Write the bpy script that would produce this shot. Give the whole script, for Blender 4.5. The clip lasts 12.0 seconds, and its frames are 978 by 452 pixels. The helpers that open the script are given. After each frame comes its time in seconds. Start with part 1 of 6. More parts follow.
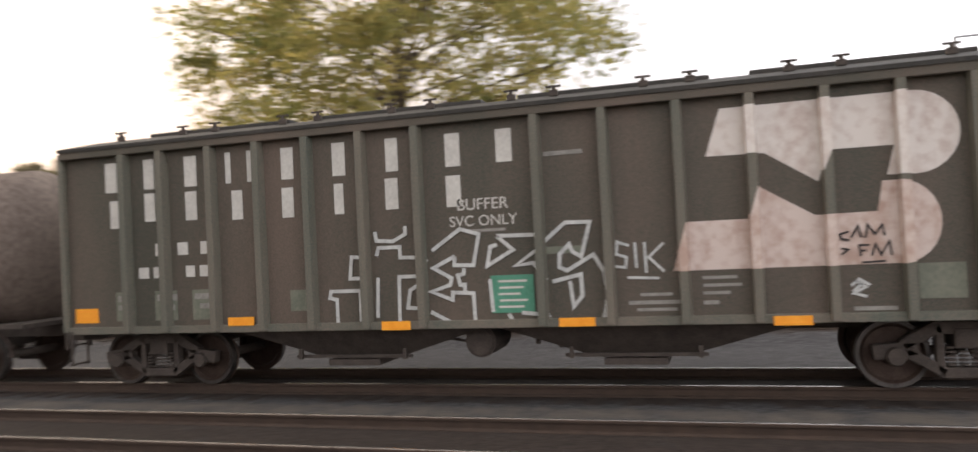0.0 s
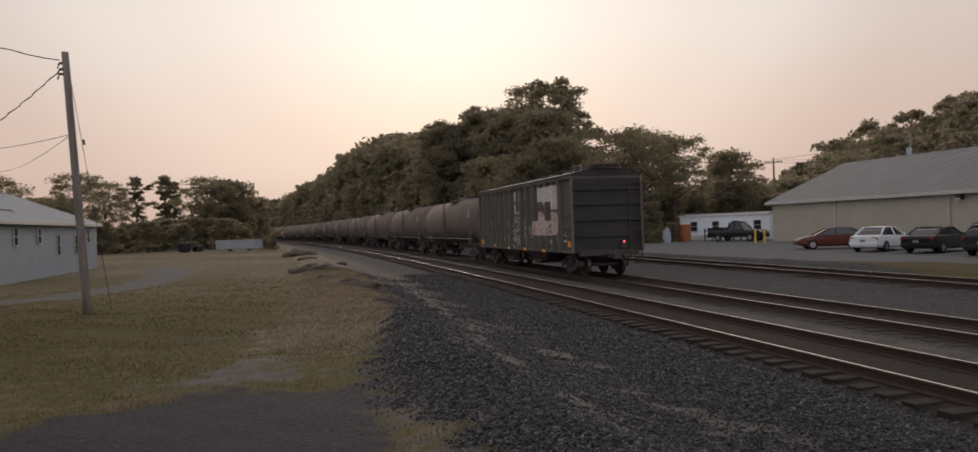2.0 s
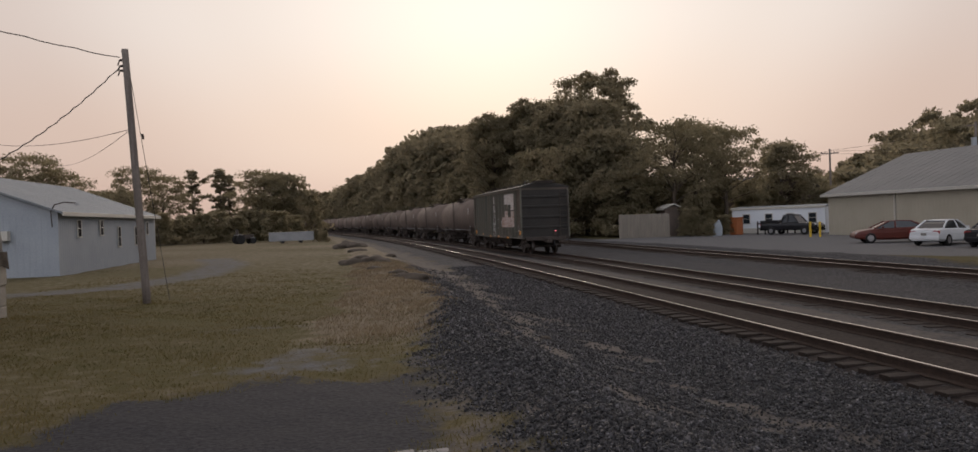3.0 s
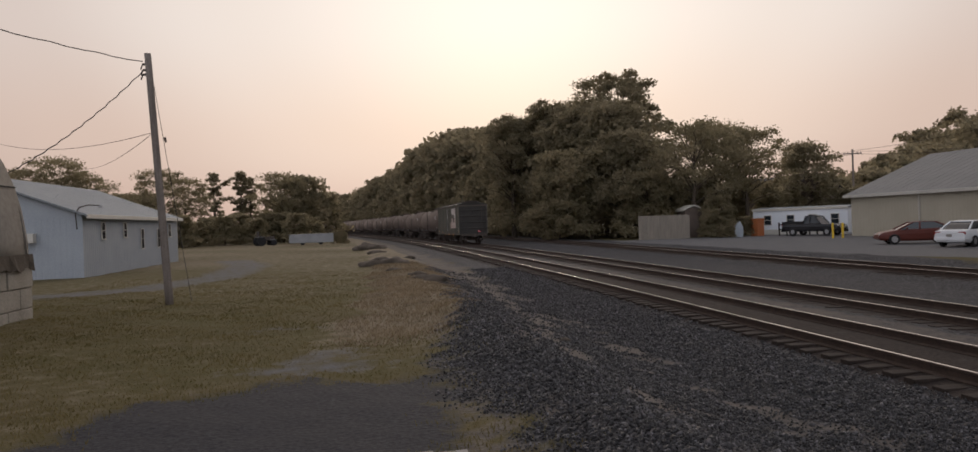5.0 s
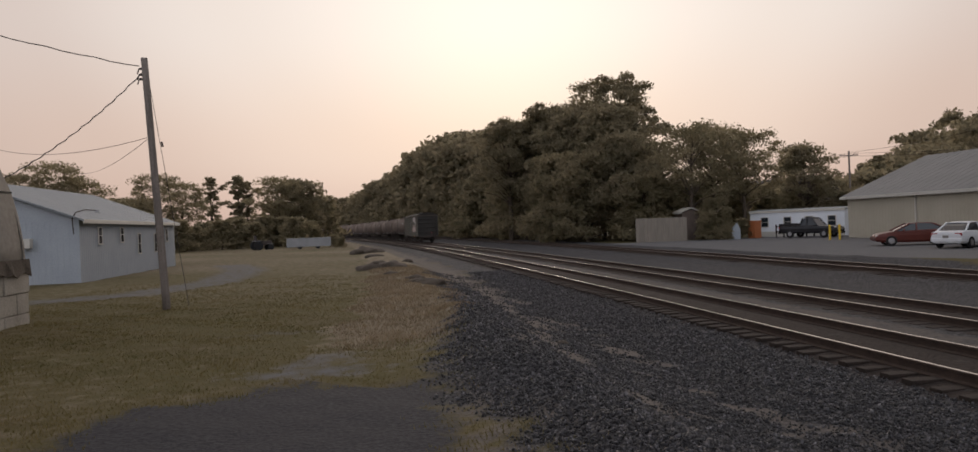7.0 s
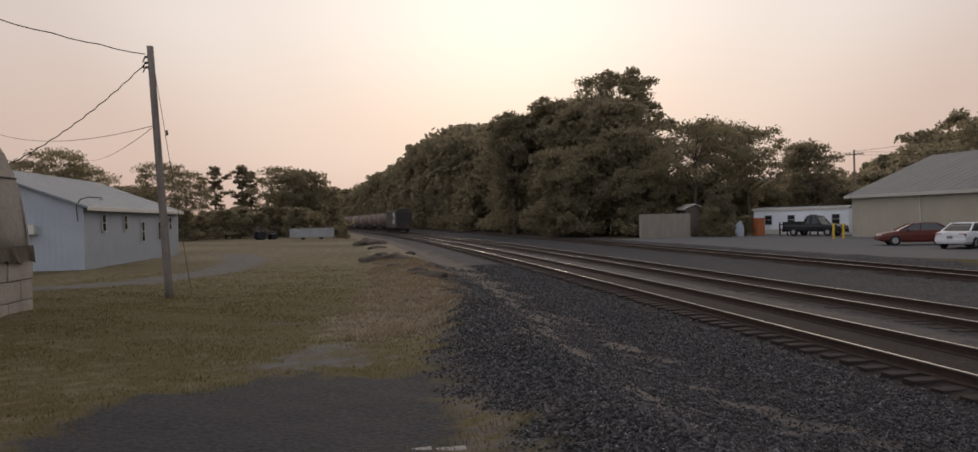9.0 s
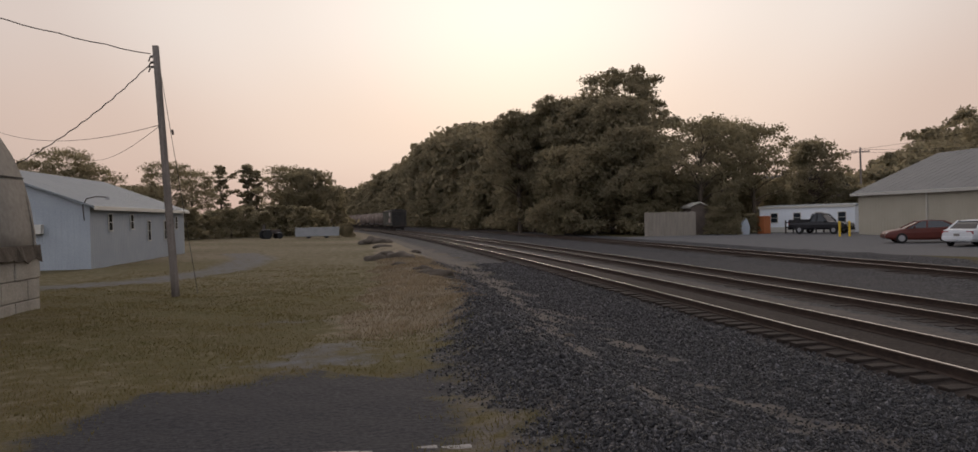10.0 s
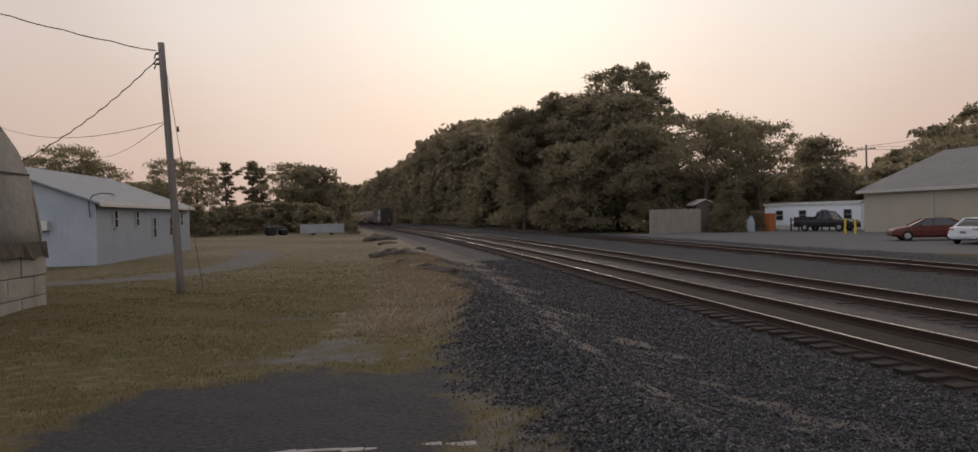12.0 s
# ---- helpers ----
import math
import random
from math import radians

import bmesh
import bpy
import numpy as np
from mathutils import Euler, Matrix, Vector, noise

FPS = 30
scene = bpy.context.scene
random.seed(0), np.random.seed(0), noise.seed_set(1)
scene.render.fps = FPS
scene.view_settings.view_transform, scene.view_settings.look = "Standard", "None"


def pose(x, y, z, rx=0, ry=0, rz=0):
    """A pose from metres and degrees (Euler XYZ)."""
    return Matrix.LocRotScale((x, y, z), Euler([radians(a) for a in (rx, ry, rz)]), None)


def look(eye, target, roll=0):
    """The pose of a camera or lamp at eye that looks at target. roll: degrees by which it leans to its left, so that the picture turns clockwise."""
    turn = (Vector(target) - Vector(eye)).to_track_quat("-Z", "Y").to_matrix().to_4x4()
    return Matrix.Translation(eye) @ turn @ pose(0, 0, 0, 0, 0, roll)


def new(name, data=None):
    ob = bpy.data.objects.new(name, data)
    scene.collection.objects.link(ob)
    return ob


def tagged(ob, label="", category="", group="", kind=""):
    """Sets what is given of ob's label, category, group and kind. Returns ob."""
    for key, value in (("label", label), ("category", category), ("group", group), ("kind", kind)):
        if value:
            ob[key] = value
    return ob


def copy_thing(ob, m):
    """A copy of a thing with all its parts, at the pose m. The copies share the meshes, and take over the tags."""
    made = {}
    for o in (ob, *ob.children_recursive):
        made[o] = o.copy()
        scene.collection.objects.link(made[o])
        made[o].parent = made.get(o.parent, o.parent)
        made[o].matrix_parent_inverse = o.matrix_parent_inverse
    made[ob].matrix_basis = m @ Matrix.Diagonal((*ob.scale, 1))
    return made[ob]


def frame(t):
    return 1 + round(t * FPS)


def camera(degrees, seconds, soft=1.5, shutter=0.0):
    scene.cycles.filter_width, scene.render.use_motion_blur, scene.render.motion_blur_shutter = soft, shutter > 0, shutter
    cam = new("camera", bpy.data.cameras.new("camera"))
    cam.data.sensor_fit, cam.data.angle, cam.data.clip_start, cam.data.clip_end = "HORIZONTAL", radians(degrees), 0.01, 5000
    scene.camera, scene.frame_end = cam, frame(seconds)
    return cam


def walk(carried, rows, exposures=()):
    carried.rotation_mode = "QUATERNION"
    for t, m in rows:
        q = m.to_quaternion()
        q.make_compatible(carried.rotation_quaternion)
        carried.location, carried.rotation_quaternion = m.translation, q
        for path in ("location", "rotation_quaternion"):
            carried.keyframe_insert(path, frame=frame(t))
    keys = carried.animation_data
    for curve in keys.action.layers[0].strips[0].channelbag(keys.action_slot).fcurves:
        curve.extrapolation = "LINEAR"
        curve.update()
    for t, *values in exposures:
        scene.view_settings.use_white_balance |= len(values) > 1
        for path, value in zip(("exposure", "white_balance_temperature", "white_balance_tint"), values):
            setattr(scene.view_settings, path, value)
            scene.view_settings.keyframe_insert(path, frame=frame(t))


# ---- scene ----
# ---- camera ----
EYE = Vector((0.0, 0.0, 2.2))
# seconds, yaw to the left of the track's line, pitch, roll, in degrees
AIM = [
    (0.0, -73.05, 1.22, -2.87),
    (0.2, -59.60, 1.22, -3.13),
    (0.4, -45.00, 1.22, -3.46),
    (0.5, -38.45, 1.02, -3.28),
    (0.6, -32.72, 0.27, -2.64),
    (0.8, -24.28, -0.13, -2.86),
    (1.0, -19.47, -1.95, -2.21),
    (1.2, -17.22, -1.44, -1.11),
    (1.5, -16.11, -0.20, -1.57),
    (2.0, -13.80, -0.01, -1.98),
    (2.5, -10.58, -0.72, -1.40),
    (3.0, -10.23, -0.44, -1.92),
    (5.0, -8.83, -0.27, -2.02),
    (5.5, -9.12, -0.24, -2.18),
    (6.0, -8.95, 0.06, -2.06),
    (6.5, -9.09, -0.05, -2.07),
    (7.0, -9.03, -0.04, -2.26),
    (9.0, -8.78, -0.52, -1.38),
    (9.5, -8.31, -0.79, -1.26),
    (10.0, -8.40, -0.62, -1.50),
    (10.5, -8.35, -0.76, -1.33),
    (11.0, -8.43, -0.52, -1.52),
    (11.5, -8.16, -0.88, -1.51),
    (12.0, -8.05, -0.83, -1.44),
]


def aim(yaw, pitch, roll):
    a, b = radians(yaw), radians(pitch)
    way = Vector((-math.sin(a) * math.cos(b), math.cos(a) * math.cos(b), math.sin(b)))
    return look(EYE, EYE + way, roll)


cam = camera(64.5, 12.0, soft=1.5, shutter=0.3)
walk(cam, [(t, aim(y, p, r)) for t, y, p, r in AIM],
     exposures=[(0.0, 1.75, 6500, 10), (0.5, 2.0, 6500, 9), (0.75, 1.6, 6500, 10), (1.0, 1.0, 6400, 12), (1.4, 0.45, 6250, 13), (2.0, 0.30, 6250, 14), (12.0, 0.30, 6250, 14)])

# ---- light ----
SUN_AZ, SUN_EL = 11.0, 15.0   # degrees right of the track's line, above the horizon
world = bpy.data.worlds.new("world")
scene.world = world
world.use_nodes = True
wt = world.node_tree
wt.nodes.clear()
sky = wt.nodes.new("ShaderNodeTexSky")
sky.sky_type, sky.sun_disc = 'NISHITA', False
sky.sun_elevation, sky.sun_rotation = radians(SUN_EL), radians(SUN_AZ)
sky.air_density, sky.dust_density, sky.ozone_density = 1.5, 6.0, 1.0
# thin evening haze over the clear sky: pale towards the sun, rosy at the rim
tc = wt.nodes.new("ShaderNodeTexCoord")
nrm = wt.nodes.new("ShaderNodeVectorMath"); nrm.operation = 'NORMALIZE'
wt.links.new(tc.outputs["Generated"], nrm.inputs[0])
dot = wt.nodes.new("ShaderNodeVectorMath"); dot.operation = 'DOT_PRODUCT'
dot.inputs[1].default_value = (math.sin(radians(SUN_AZ)) * math.cos(radians(24)), math.cos(radians(SUN_AZ)) * math.cos(radians(24)), math.sin(radians(24)))
wt.links.new(nrm.outputs[0], dot.inputs[0])
def sky_ramp(fac, stops):
    r = wt.nodes.new("ShaderNodeValToRGB")
    r.color_ramp.interpolation = 'EASE'
    e = r.color_ramp.elements
    e[0].position, e[0].color = stops[0][0], (*stops[0][1], 1)
    e[1].position, e[1].color = stops[-1][0], (*stops[-1][1], 1)
    for pos, col in stops[1:-1]:
        e.new(pos).color = (*col, 1)
    wt.links.new(fac, r.inputs[0])
    return r.outputs[0]


half = wt.nodes.new("ShaderNodeMath"); half.operation = 'MULTIPLY_ADD'
half.inputs[1].default_value = half.inputs[2].default_value = 0.5
wt.links.new(dot.outputs["Value"], half.inputs[0])
# Unseen sky opposite the sun is brightened as added fill light.
glow = sky_ramp(half.outputs[0], [(0.0, (0.94, 0.95, 0.99)), (0.45, (0.60, 0.60, 0.625)), (0.72, (0.35, 0.335, 0.34)), (0.83, (0.41, 0.36, 0.325)), (0.92, (0.56, 0.475, 0.41)), (0.965, (0.67, 0.598, 0.523)), (1.0, (0.725, 0.68, 0.615))])
sep = wt.nodes.new("ShaderNodeSeparateXYZ")
wt.links.new(nrm.outputs[0], sep.inputs[0])
rim = sky_ramp(sep.outputs["Z"], [(0.0, (0.93, 0.77, 0.70)), (0.10, (0.97, 0.88, 0.83)), (0.25, (1.0, 1.0, 1.0))])
mul = wt.nodes.new("ShaderNodeMix"); mul.data_type, mul.blend_type = 'RGBA', 'MULTIPLY'
mul.inputs["Factor"].default_value = 1.0
wt.links.new(glow, mul.inputs["A"])
wt.links.new(rim, mul.inputs["B"])
b1 = wt.nodes.new("ShaderNodeBackground"); b1.inputs[1].default_value = 0.003
b2 = wt.nodes.new("ShaderNodeBackground"); b2.inputs[1].default_value = 0.97
add = wt.nodes.new("ShaderNodeAddShader")
out = wt.nodes.new("ShaderNodeOutputWorld")
wt.links.new(sky.outputs[0], b1.inputs[0])
wt.links.new(mul.outputs["Result"], b2.inputs[0])
wt.links.new(b1.outputs[0], add.inputs[0])
wt.links.new(b2.outputs[0], add.inputs[1])
wt.links.new(add.outputs[0], out.inputs[0])
lamp = bpy.data.lights.new("sun", 'SUN')
lamp.energy, lamp.angle, lamp.color = 0.6, radians(14), (1.0, 0.83, 0.66)
sun = new("sun", lamp)
sd = Vector((math.sin(radians(SUN_AZ)) * math.cos(radians(SUN_EL)), math.cos(radians(SUN_AZ)) * math.cos(radians(SUN_EL)), math.sin(radians(SUN_EL))))
sun.matrix_world = look(sd * 200, (0, 0, 0))


# ---- materials ----
def mat(name, a, b, rough=0.8, metal=0.0, scale=4.0, fine=40.0, bump=0.2, dist=0.01, trans=0.0, streak=None, mix_at=(0.35, 0.65)):
    """A surface between colours a and b, by noise at two scales, with fine relief. trans: share of light let through; streak: stretch of the coarse noise."""
    m = bpy.data.materials.new(name)
    m.use_nodes = True
    t = m.node_tree
    bs = t.nodes["Principled BSDF"]
    co = t.nodes.new("ShaderNodeTexCoord")
    mp = t.nodes.new("ShaderNodeMapping")
    if streak:
        mp.inputs["Scale"].default_value = streak
    t.links.new(co.outputs["Object"], mp.inputs[0])
    n1 = t.nodes.new("ShaderNodeTexNoise"); n1.inputs["Scale"].default_value = scale; n1.inputs["Detail"].default_value = 6
    n2 = t.nodes.new("ShaderNodeTexNoise"); n2.inputs["Scale"].default_value = fine; n2.inputs["Detail"].default_value = 3
    t.links.new(mp.outputs[0], n1.inputs["Vector"])
    t.links.new(co.outputs["Object"], n2.inputs["Vector"])
    ad = t.nodes.new("ShaderNodeMath"); ad.operation = 'MULTIPLY_ADD'
    ad.inputs[1].default_value, ad.inputs[2].default_value = 0.5, 0.0
    t.links.new(n2.outputs["Fac"], ad.inputs[0])
    a2 = t.nodes.new("ShaderNodeMath"); a2.operation = 'MULTIPLY_ADD'; a2.inputs[1].default_value = 0.5
    t.links.new(n1.outputs["Fac"], a2.inputs[0]); t.links.new(ad.outputs[0], a2.inputs[2])
    r = t.nodes.new("ShaderNodeValToRGB")
    r.color_ramp.elements[0].position, r.color_ramp.elements[0].color = mix_at[0], (*a, 1)
    r.color_ramp.elements[1].position, r.color_ramp.elements[1].color = mix_at[1], (*b, 1)
    t.links.new(a2.outputs[0], r.inputs[0])
    t.links.new(r.outputs[0], bs.inputs["Base Color"])
    bs.inputs["Roughness"].default_value, bs.inputs["Metallic"].default_value = rough, metal
    bs.inputs["Specular IOR Level"].default_value = 0.3
    if bump:
        bp = t.nodes.new("ShaderNodeBump"); bp.inputs["Strength"].default_value, bp.inputs["Distance"].default_value = bump, dist
        t.links.new(a2.outputs[0], bp.inputs["Height"])
        t.links.new(bp.outputs[0], bs.inputs["Normal"])
    if trans:
        tr = t.nodes.new("ShaderNodeBsdfTranslucent")
        mx = t.nodes.new("ShaderNodeMixShader"); mx.inputs[0].default_value = trans
        hs = t.nodes.new("ShaderNodeHueSaturation"); hs.inputs["Value"].default_value = 2.4
        t.links.new(r.outputs[0], hs.inputs["Color"])
        t.links.new(hs.outputs[0], tr.inputs[0])
        t.links.new(bs.outputs[0], mx.inputs[1]); t.links.new(tr.outputs[0], mx.inputs[2])
        t.links.new(mx.outputs[0], t.nodes["Material Output"].inputs["Surface"])
    return m


def vary_by_island(m, lo, hi):
    """Lets each loose piece of a mesh differ in lightness."""
    t = m.node_tree
    bs = t.nodes["Principled BSDF"]
    src = bs.inputs["Base Color"].links[0].from_socket
    g = t.nodes.new("ShaderNodeNewGeometry")
    r = t.nodes.new("ShaderNodeMapRange")
    r.inputs["To Min"].default_value, r.inputs["To Max"].default_value = lo, hi
    t.links.new(g.outputs["Random Per Island"], r.inputs["Value"])
    h = t.nodes.new("ShaderNodeHueSaturation")
    t.links.new(r.outputs[0], h.inputs["Value"])
    t.links.new(src, h.inputs["Color"])
    t.links.new(h.outputs[0], bs.inputs["Base Color"])


def flecked(m, stops):
    """Lets most loose pieces be dark and a few light: stops of (share, factor)."""
    t = m.node_tree
    bs = t.nodes["Principled BSDF"]
    src = bs.inputs["Base Color"].links[0].from_socket
    g = t.nodes.new("ShaderNodeNewGeometry")
    r = t.nodes.new("ShaderNodeFloatCurve")
    pts = r.mapping.curves[0].points
    pts[0].location, pts[1].location = (0.0, stops[0][1] / 4), (1.0, stops[-1][1] / 4)
    for x, y in stops[1:-1]:
        pts.new(x, y / 4)
    r.mapping.update()
    k = t.nodes.new("ShaderNodeMath"); k.operation = 'MULTIPLY'; k.inputs[1].default_value = 4.0
    h = t.nodes.new("ShaderNodeHueSaturation")
    t.links.new(g.outputs["Random Per Island"], r.inputs["Value"])
    t.links.new(r.outputs[0], k.inputs[0]); t.links.new(k.outputs[0], h.inputs["Value"])
    t.links.new(src, h.inputs["Color"]); t.links.new(h.outputs[0], bs.inputs["Base Color"])


def glass(name, col=(0.02, 0.025, 0.03)):
    m = bpy.data.materials.new(name)
    m.use_nodes = True
    bs = m.node_tree.nodes["Principled BSDF"]
    bs.inputs["Base Color"].default_value = (*col, 1)
    bs.inputs["Roughness"].default_value, bs.inputs["Specular IOR Level"].default_value = 0.06, 0.6
    return m


M = {
    "hopper": mat("hopper_paint", (0.050, 0.052, 0.040), (0.132, 0.096, 0.076), 0.65, 0, 0.75, 60, 0.10, streak=(1, 1, 0.22), mix_at=(0.36, 0.66)),
    # Ribs lighter than the sheets: the light they catch is in the colour.
    "rib": mat("light_catching_rib_paint", (0.080, 0.090, 0.073), (0.165, 0.135, 0.108), 0.65, 0, 1.5, 40, 0.1, streak=(1, 1, 0.2)),
    "white": mat("weathered_white_paint", (0.46, 0.38, 0.34), (0.60, 0.55, 0.51), 0.7, 0, 1.3, 7, 0.05, streak=(1, 1, 0.5), mix_at=(0.36, 0.52)),
    "letter": mat("letter_paint", (0.42, 0.40, 0.37), (0.55, 0.53, 0.49), 0.7, 0, 3, 20, 0.05),
    "stencil": mat("faded_stencil_paint", (0.17, 0.16, 0.145), (0.30, 0.285, 0.26), 0.7, 0, 6, 30, 0.0),
    "graffiti": mat("spray_paint", (0.35, 0.35, 0.34), (0.55, 0.55, 0.53), 0.7, 0, 4, 20, 0.0),
    "black_paint": mat("black_spray_paint", (0.02, 0.02, 0.02), (0.05, 0.04, 0.04), 0.6, 0, 4, 20, 0.0),
    "orange": mat("orange_reflector", (0.75, 0.27, 0.02), (0.85, 0.36, 0.04), 0.4, 0, 6, 30, 0.0),
    "green": mat("green_stencil_panel", (0.06, 0.20, 0.13), (0.09, 0.26, 0.18), 0.6, 0, 4, 20, 0.0),
    "patch": mat("faded_panel", (0.12, 0.13, 0.10), (0.18, 0.18, 0.14), 0.7, 0, 4, 20, 0.0),
    # Iron lightened for the veiling haze, which is put into its colour.
    "iron": mat("haze_lifted_cast_iron", (0.04, 0.033, 0.029), (0.085, 0.068, 0.058), 0.8, 0.1, 5, 40, 0.3),
    "wheel": mat("rusty_wheel_steel", (0.04, 0.025, 0.02), (0.07, 0.05, 0.04), 0.55, 0.5, 6, 30, 0.2),
    "tread": mat("worn_wheel_tread", (0.05, 0.046, 0.043), (0.11, 0.10, 0.095), 0.45, 0.8, 6, 30, 0.0),
    # Black tank paint lifted to grey-brown; the haze is in the colour.
    "tank": mat("haze_lifted_tank_paint", (0.088, 0.066, 0.054), (0.185, 0.145, 0.12), 0.8, 0, 0.7, 10, 0.08, streak=(1, 0.6, 0.3)),
    "railtop": mat("polished_rail_head", (0.36, 0.35, 0.34), (0.5, 0.48, 0.46), 0.22, 1.0, 8, 60, 0.0),
    "railside": mat("rusty_rail_web", (0.034, 0.024, 0.019), (0.066, 0.044, 0.033), 0.95, 0.0, 6, 50, 0.3),
    "tie": mat("creosoted_tie_timber", (0.016, 0.012, 0.010), (0.040, 0.029, 0.023), 0.95, 0, 3, 30, 0.5, streak=(0.4, 4, 4)),
    "stone": mat("ballast_stone", (0.028, 0.027, 0.029), (0.098, 0.095, 0.098), 0.7, 0, 9, 40, 0.2, mix_at=(0.38, 0.64)),
    "bark": mat("bark", (0.05, 0.04, 0.03), (0.11, 0.085, 0.065), 0.95, 0, 5, 20, 0.6, streak=(3, 3, 0.5)),
    # The next two leaf colours are lightened to imitate haze before the trees.
    "leaf": mat("dark_leaves", (0.105, 0.096, 0.060), (0.175, 0.148, 0.098), 0.9, 0, 0.25, 1.5, 0, trans=0.62),
    "leaf_olive": mat("olive_leaves", (0.11, 0.100, 0.060), (0.185, 0.155, 0.10), 0.9, 0, 0.25, 1.5, 0, trans=0.62),
    "leaf_gold": mat("yellowing_leaves", (0.085, 0.10, 0.035), (0.24, 0.19, 0.065), 0.8, 0, 0.3, 2, 0, trans=0.55),
    "straw": mat("dry_grass", (0.095, 0.074, 0.048), (0.19, 0.15, 0.10), 0.95, 0, 0.6, 3, 0, trans=0.3),
    "grass": mat("late_summer_grass", (0.056, 0.054, 0.017), (0.12, 0.092, 0.038), 0.95, 0, 0.3, 2, 0, trans=0.3),
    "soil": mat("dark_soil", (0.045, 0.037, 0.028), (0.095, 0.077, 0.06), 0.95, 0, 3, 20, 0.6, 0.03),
    "pole": mat("weathered_pole_timber", (0.115, 0.098, 0.086), (0.225, 0.195, 0.17), 0.9, 0, 3, 25, 0.5, streak=(4, 4, 0.3)),
    "wire": mat("cable_rubber", (0.02, 0.02, 0.02), (0.04, 0.04, 0.04), 0.7, 0, 4, 20, 0),
    # White metal; its shade is put into this grey base colour.
    "siding": mat("shade_greyed_white_siding", (0.27, 0.30, 0.33), (0.33, 0.36, 0.385), 0.5, 0, 0.8, 12, 0.05),
    "roof_white": mat("pale_metal_roof", (0.17, 0.19, 0.205), (0.22, 0.238, 0.25), 0.55, 0.1, 0.6, 10, 0.05),
    "cream": mat("cream_metal_siding", (0.37, 0.34, 0.265), (0.44, 0.405, 0.325), 0.6, 0, 0.6, 12, 0.05),
    "home": mat("bright_white_siding", (0.66, 0.70, 0.75), (0.74, 0.77, 0.80), 0.5, 0, 0.8, 12, 0.05),
    "trim": mat("trim_paint", (0.45, 0.43, 0.38), (0.55, 0.53, 0.48), 0.6, 0, 2, 20, 0.05),
    "roof_grey": mat("grey_metal_roof", (0.105, 0.11, 0.112), (0.15, 0.15, 0.15), 0.6, 0.0, 0.5, 10, 0.05),
    "roof_dark": mat("dark_shingle_roof", (0.05, 0.045, 0.042), (0.09, 0.08, 0.075), 0.9, 0, 2, 20, 0.2),
    "brick": mat("dark_house_wall", (0.09, 0.07, 0.06), (0.14, 0.11, 0.09), 0.9, 0, 2, 20, 0.2),
    "block": mat("concrete_block", (0.22, 0.20, 0.17), (0.36, 0.33, 0.28), 0.9, 0, 1.5, 20, 0.4),
    "fabric": mat("grey_tarpaulin", (0.20, 0.19, 0.175), (0.29, 0.275, 0.25), 0.8, 0, 0.6, 6, 0.5, 0.06, trans=0.35),
    "fence": mat("weathered_fence_board", (0.17, 0.15, 0.125), (0.26, 0.23, 0.19), 0.9, 0, 2, 20, 0.3, streak=(3, 3, 0.3)),
    "conc": mat("pale_concrete", (0.20, 0.185, 0.17), (0.34, 0.32, 0.30), 0.9, 0, 3, 25, 0.5),
    "silver": mat("dull_aluminium", (0.20, 0.205, 0.21), (0.29, 0.295, 0.30), 0.6, 0.1, 1, 12, 0.05),
    "red_car": mat("dark_red_car_paint", (0.085, 0.022, 0.017), (0.11, 0.028, 0.02), 0.3, 0.1, 2, 20, 0),
    "white_car": mat("white_car_paint", (0.62, 0.64, 0.66), (0.70, 0.71, 0.72), 0.25, 0, 2, 20, 0),
    "black_car": mat("black_car_paint", (0.012, 0.012, 0.014), (0.02, 0.02, 0.022), 0.2, 0, 2, 20, 0),
    "grey_car": mat("charcoal_car_paint", (0.02, 0.022, 0.024), (0.032, 0.034, 0.036), 0.25, 0, 2, 20, 0),
    "glass": glass("dark_glass"),
    "tyre": mat("tyre_rubber", (0.012, 0.012, 0.012), (0.025, 0.025, 0.025), 0.85, 0, 10, 40, 0),
    "rim": mat("wheel_rim", (0.3, 0.3, 0.31), (0.42, 0.42, 0.43), 0.35, 0.8, 10, 40, 0),
    "lens_red": mat("red_lens", (0.25, 0.01, 0.01), (0.3, 0.015, 0.012), 0.2, 0, 10, 40, 0),
    "lens_clear": mat("clear_lens", (0.5, 0.5, 0.5), (0.6, 0.6, 0.6), 0.15, 0, 10, 40, 0),
    "yellow": mat("yellow_paint", (0.55, 0.36, 0.03), (0.66, 0.45, 0.05), 0.6, 0, 4, 20, 0),
    "orange_bin": mat("orange_plastic", (0.26, 0.085, 0.03), (0.32, 0.11, 0.04), 0.7, 0, 4, 20, 0),
}
flecked(M["stone"], ((0.0, 0.4), (0.6, 0.75), (0.82, 1.15), (0.94, 1.7), (1.0, 2.4)))
for key in ("leaf", "leaf_olive", "leaf_gold"):
    vary_by_island(M[key], 0.95, 1.5)
M["emblem_low"] = mat("pinkish_rusted_white_paint", (0.40, 0.285, 0.235), (0.55, 0.46, 0.415), 0.7, 0, 1.5, 7, 0.05, streak=(1, 1, 0.5), mix_at=(0.40, 0.58))
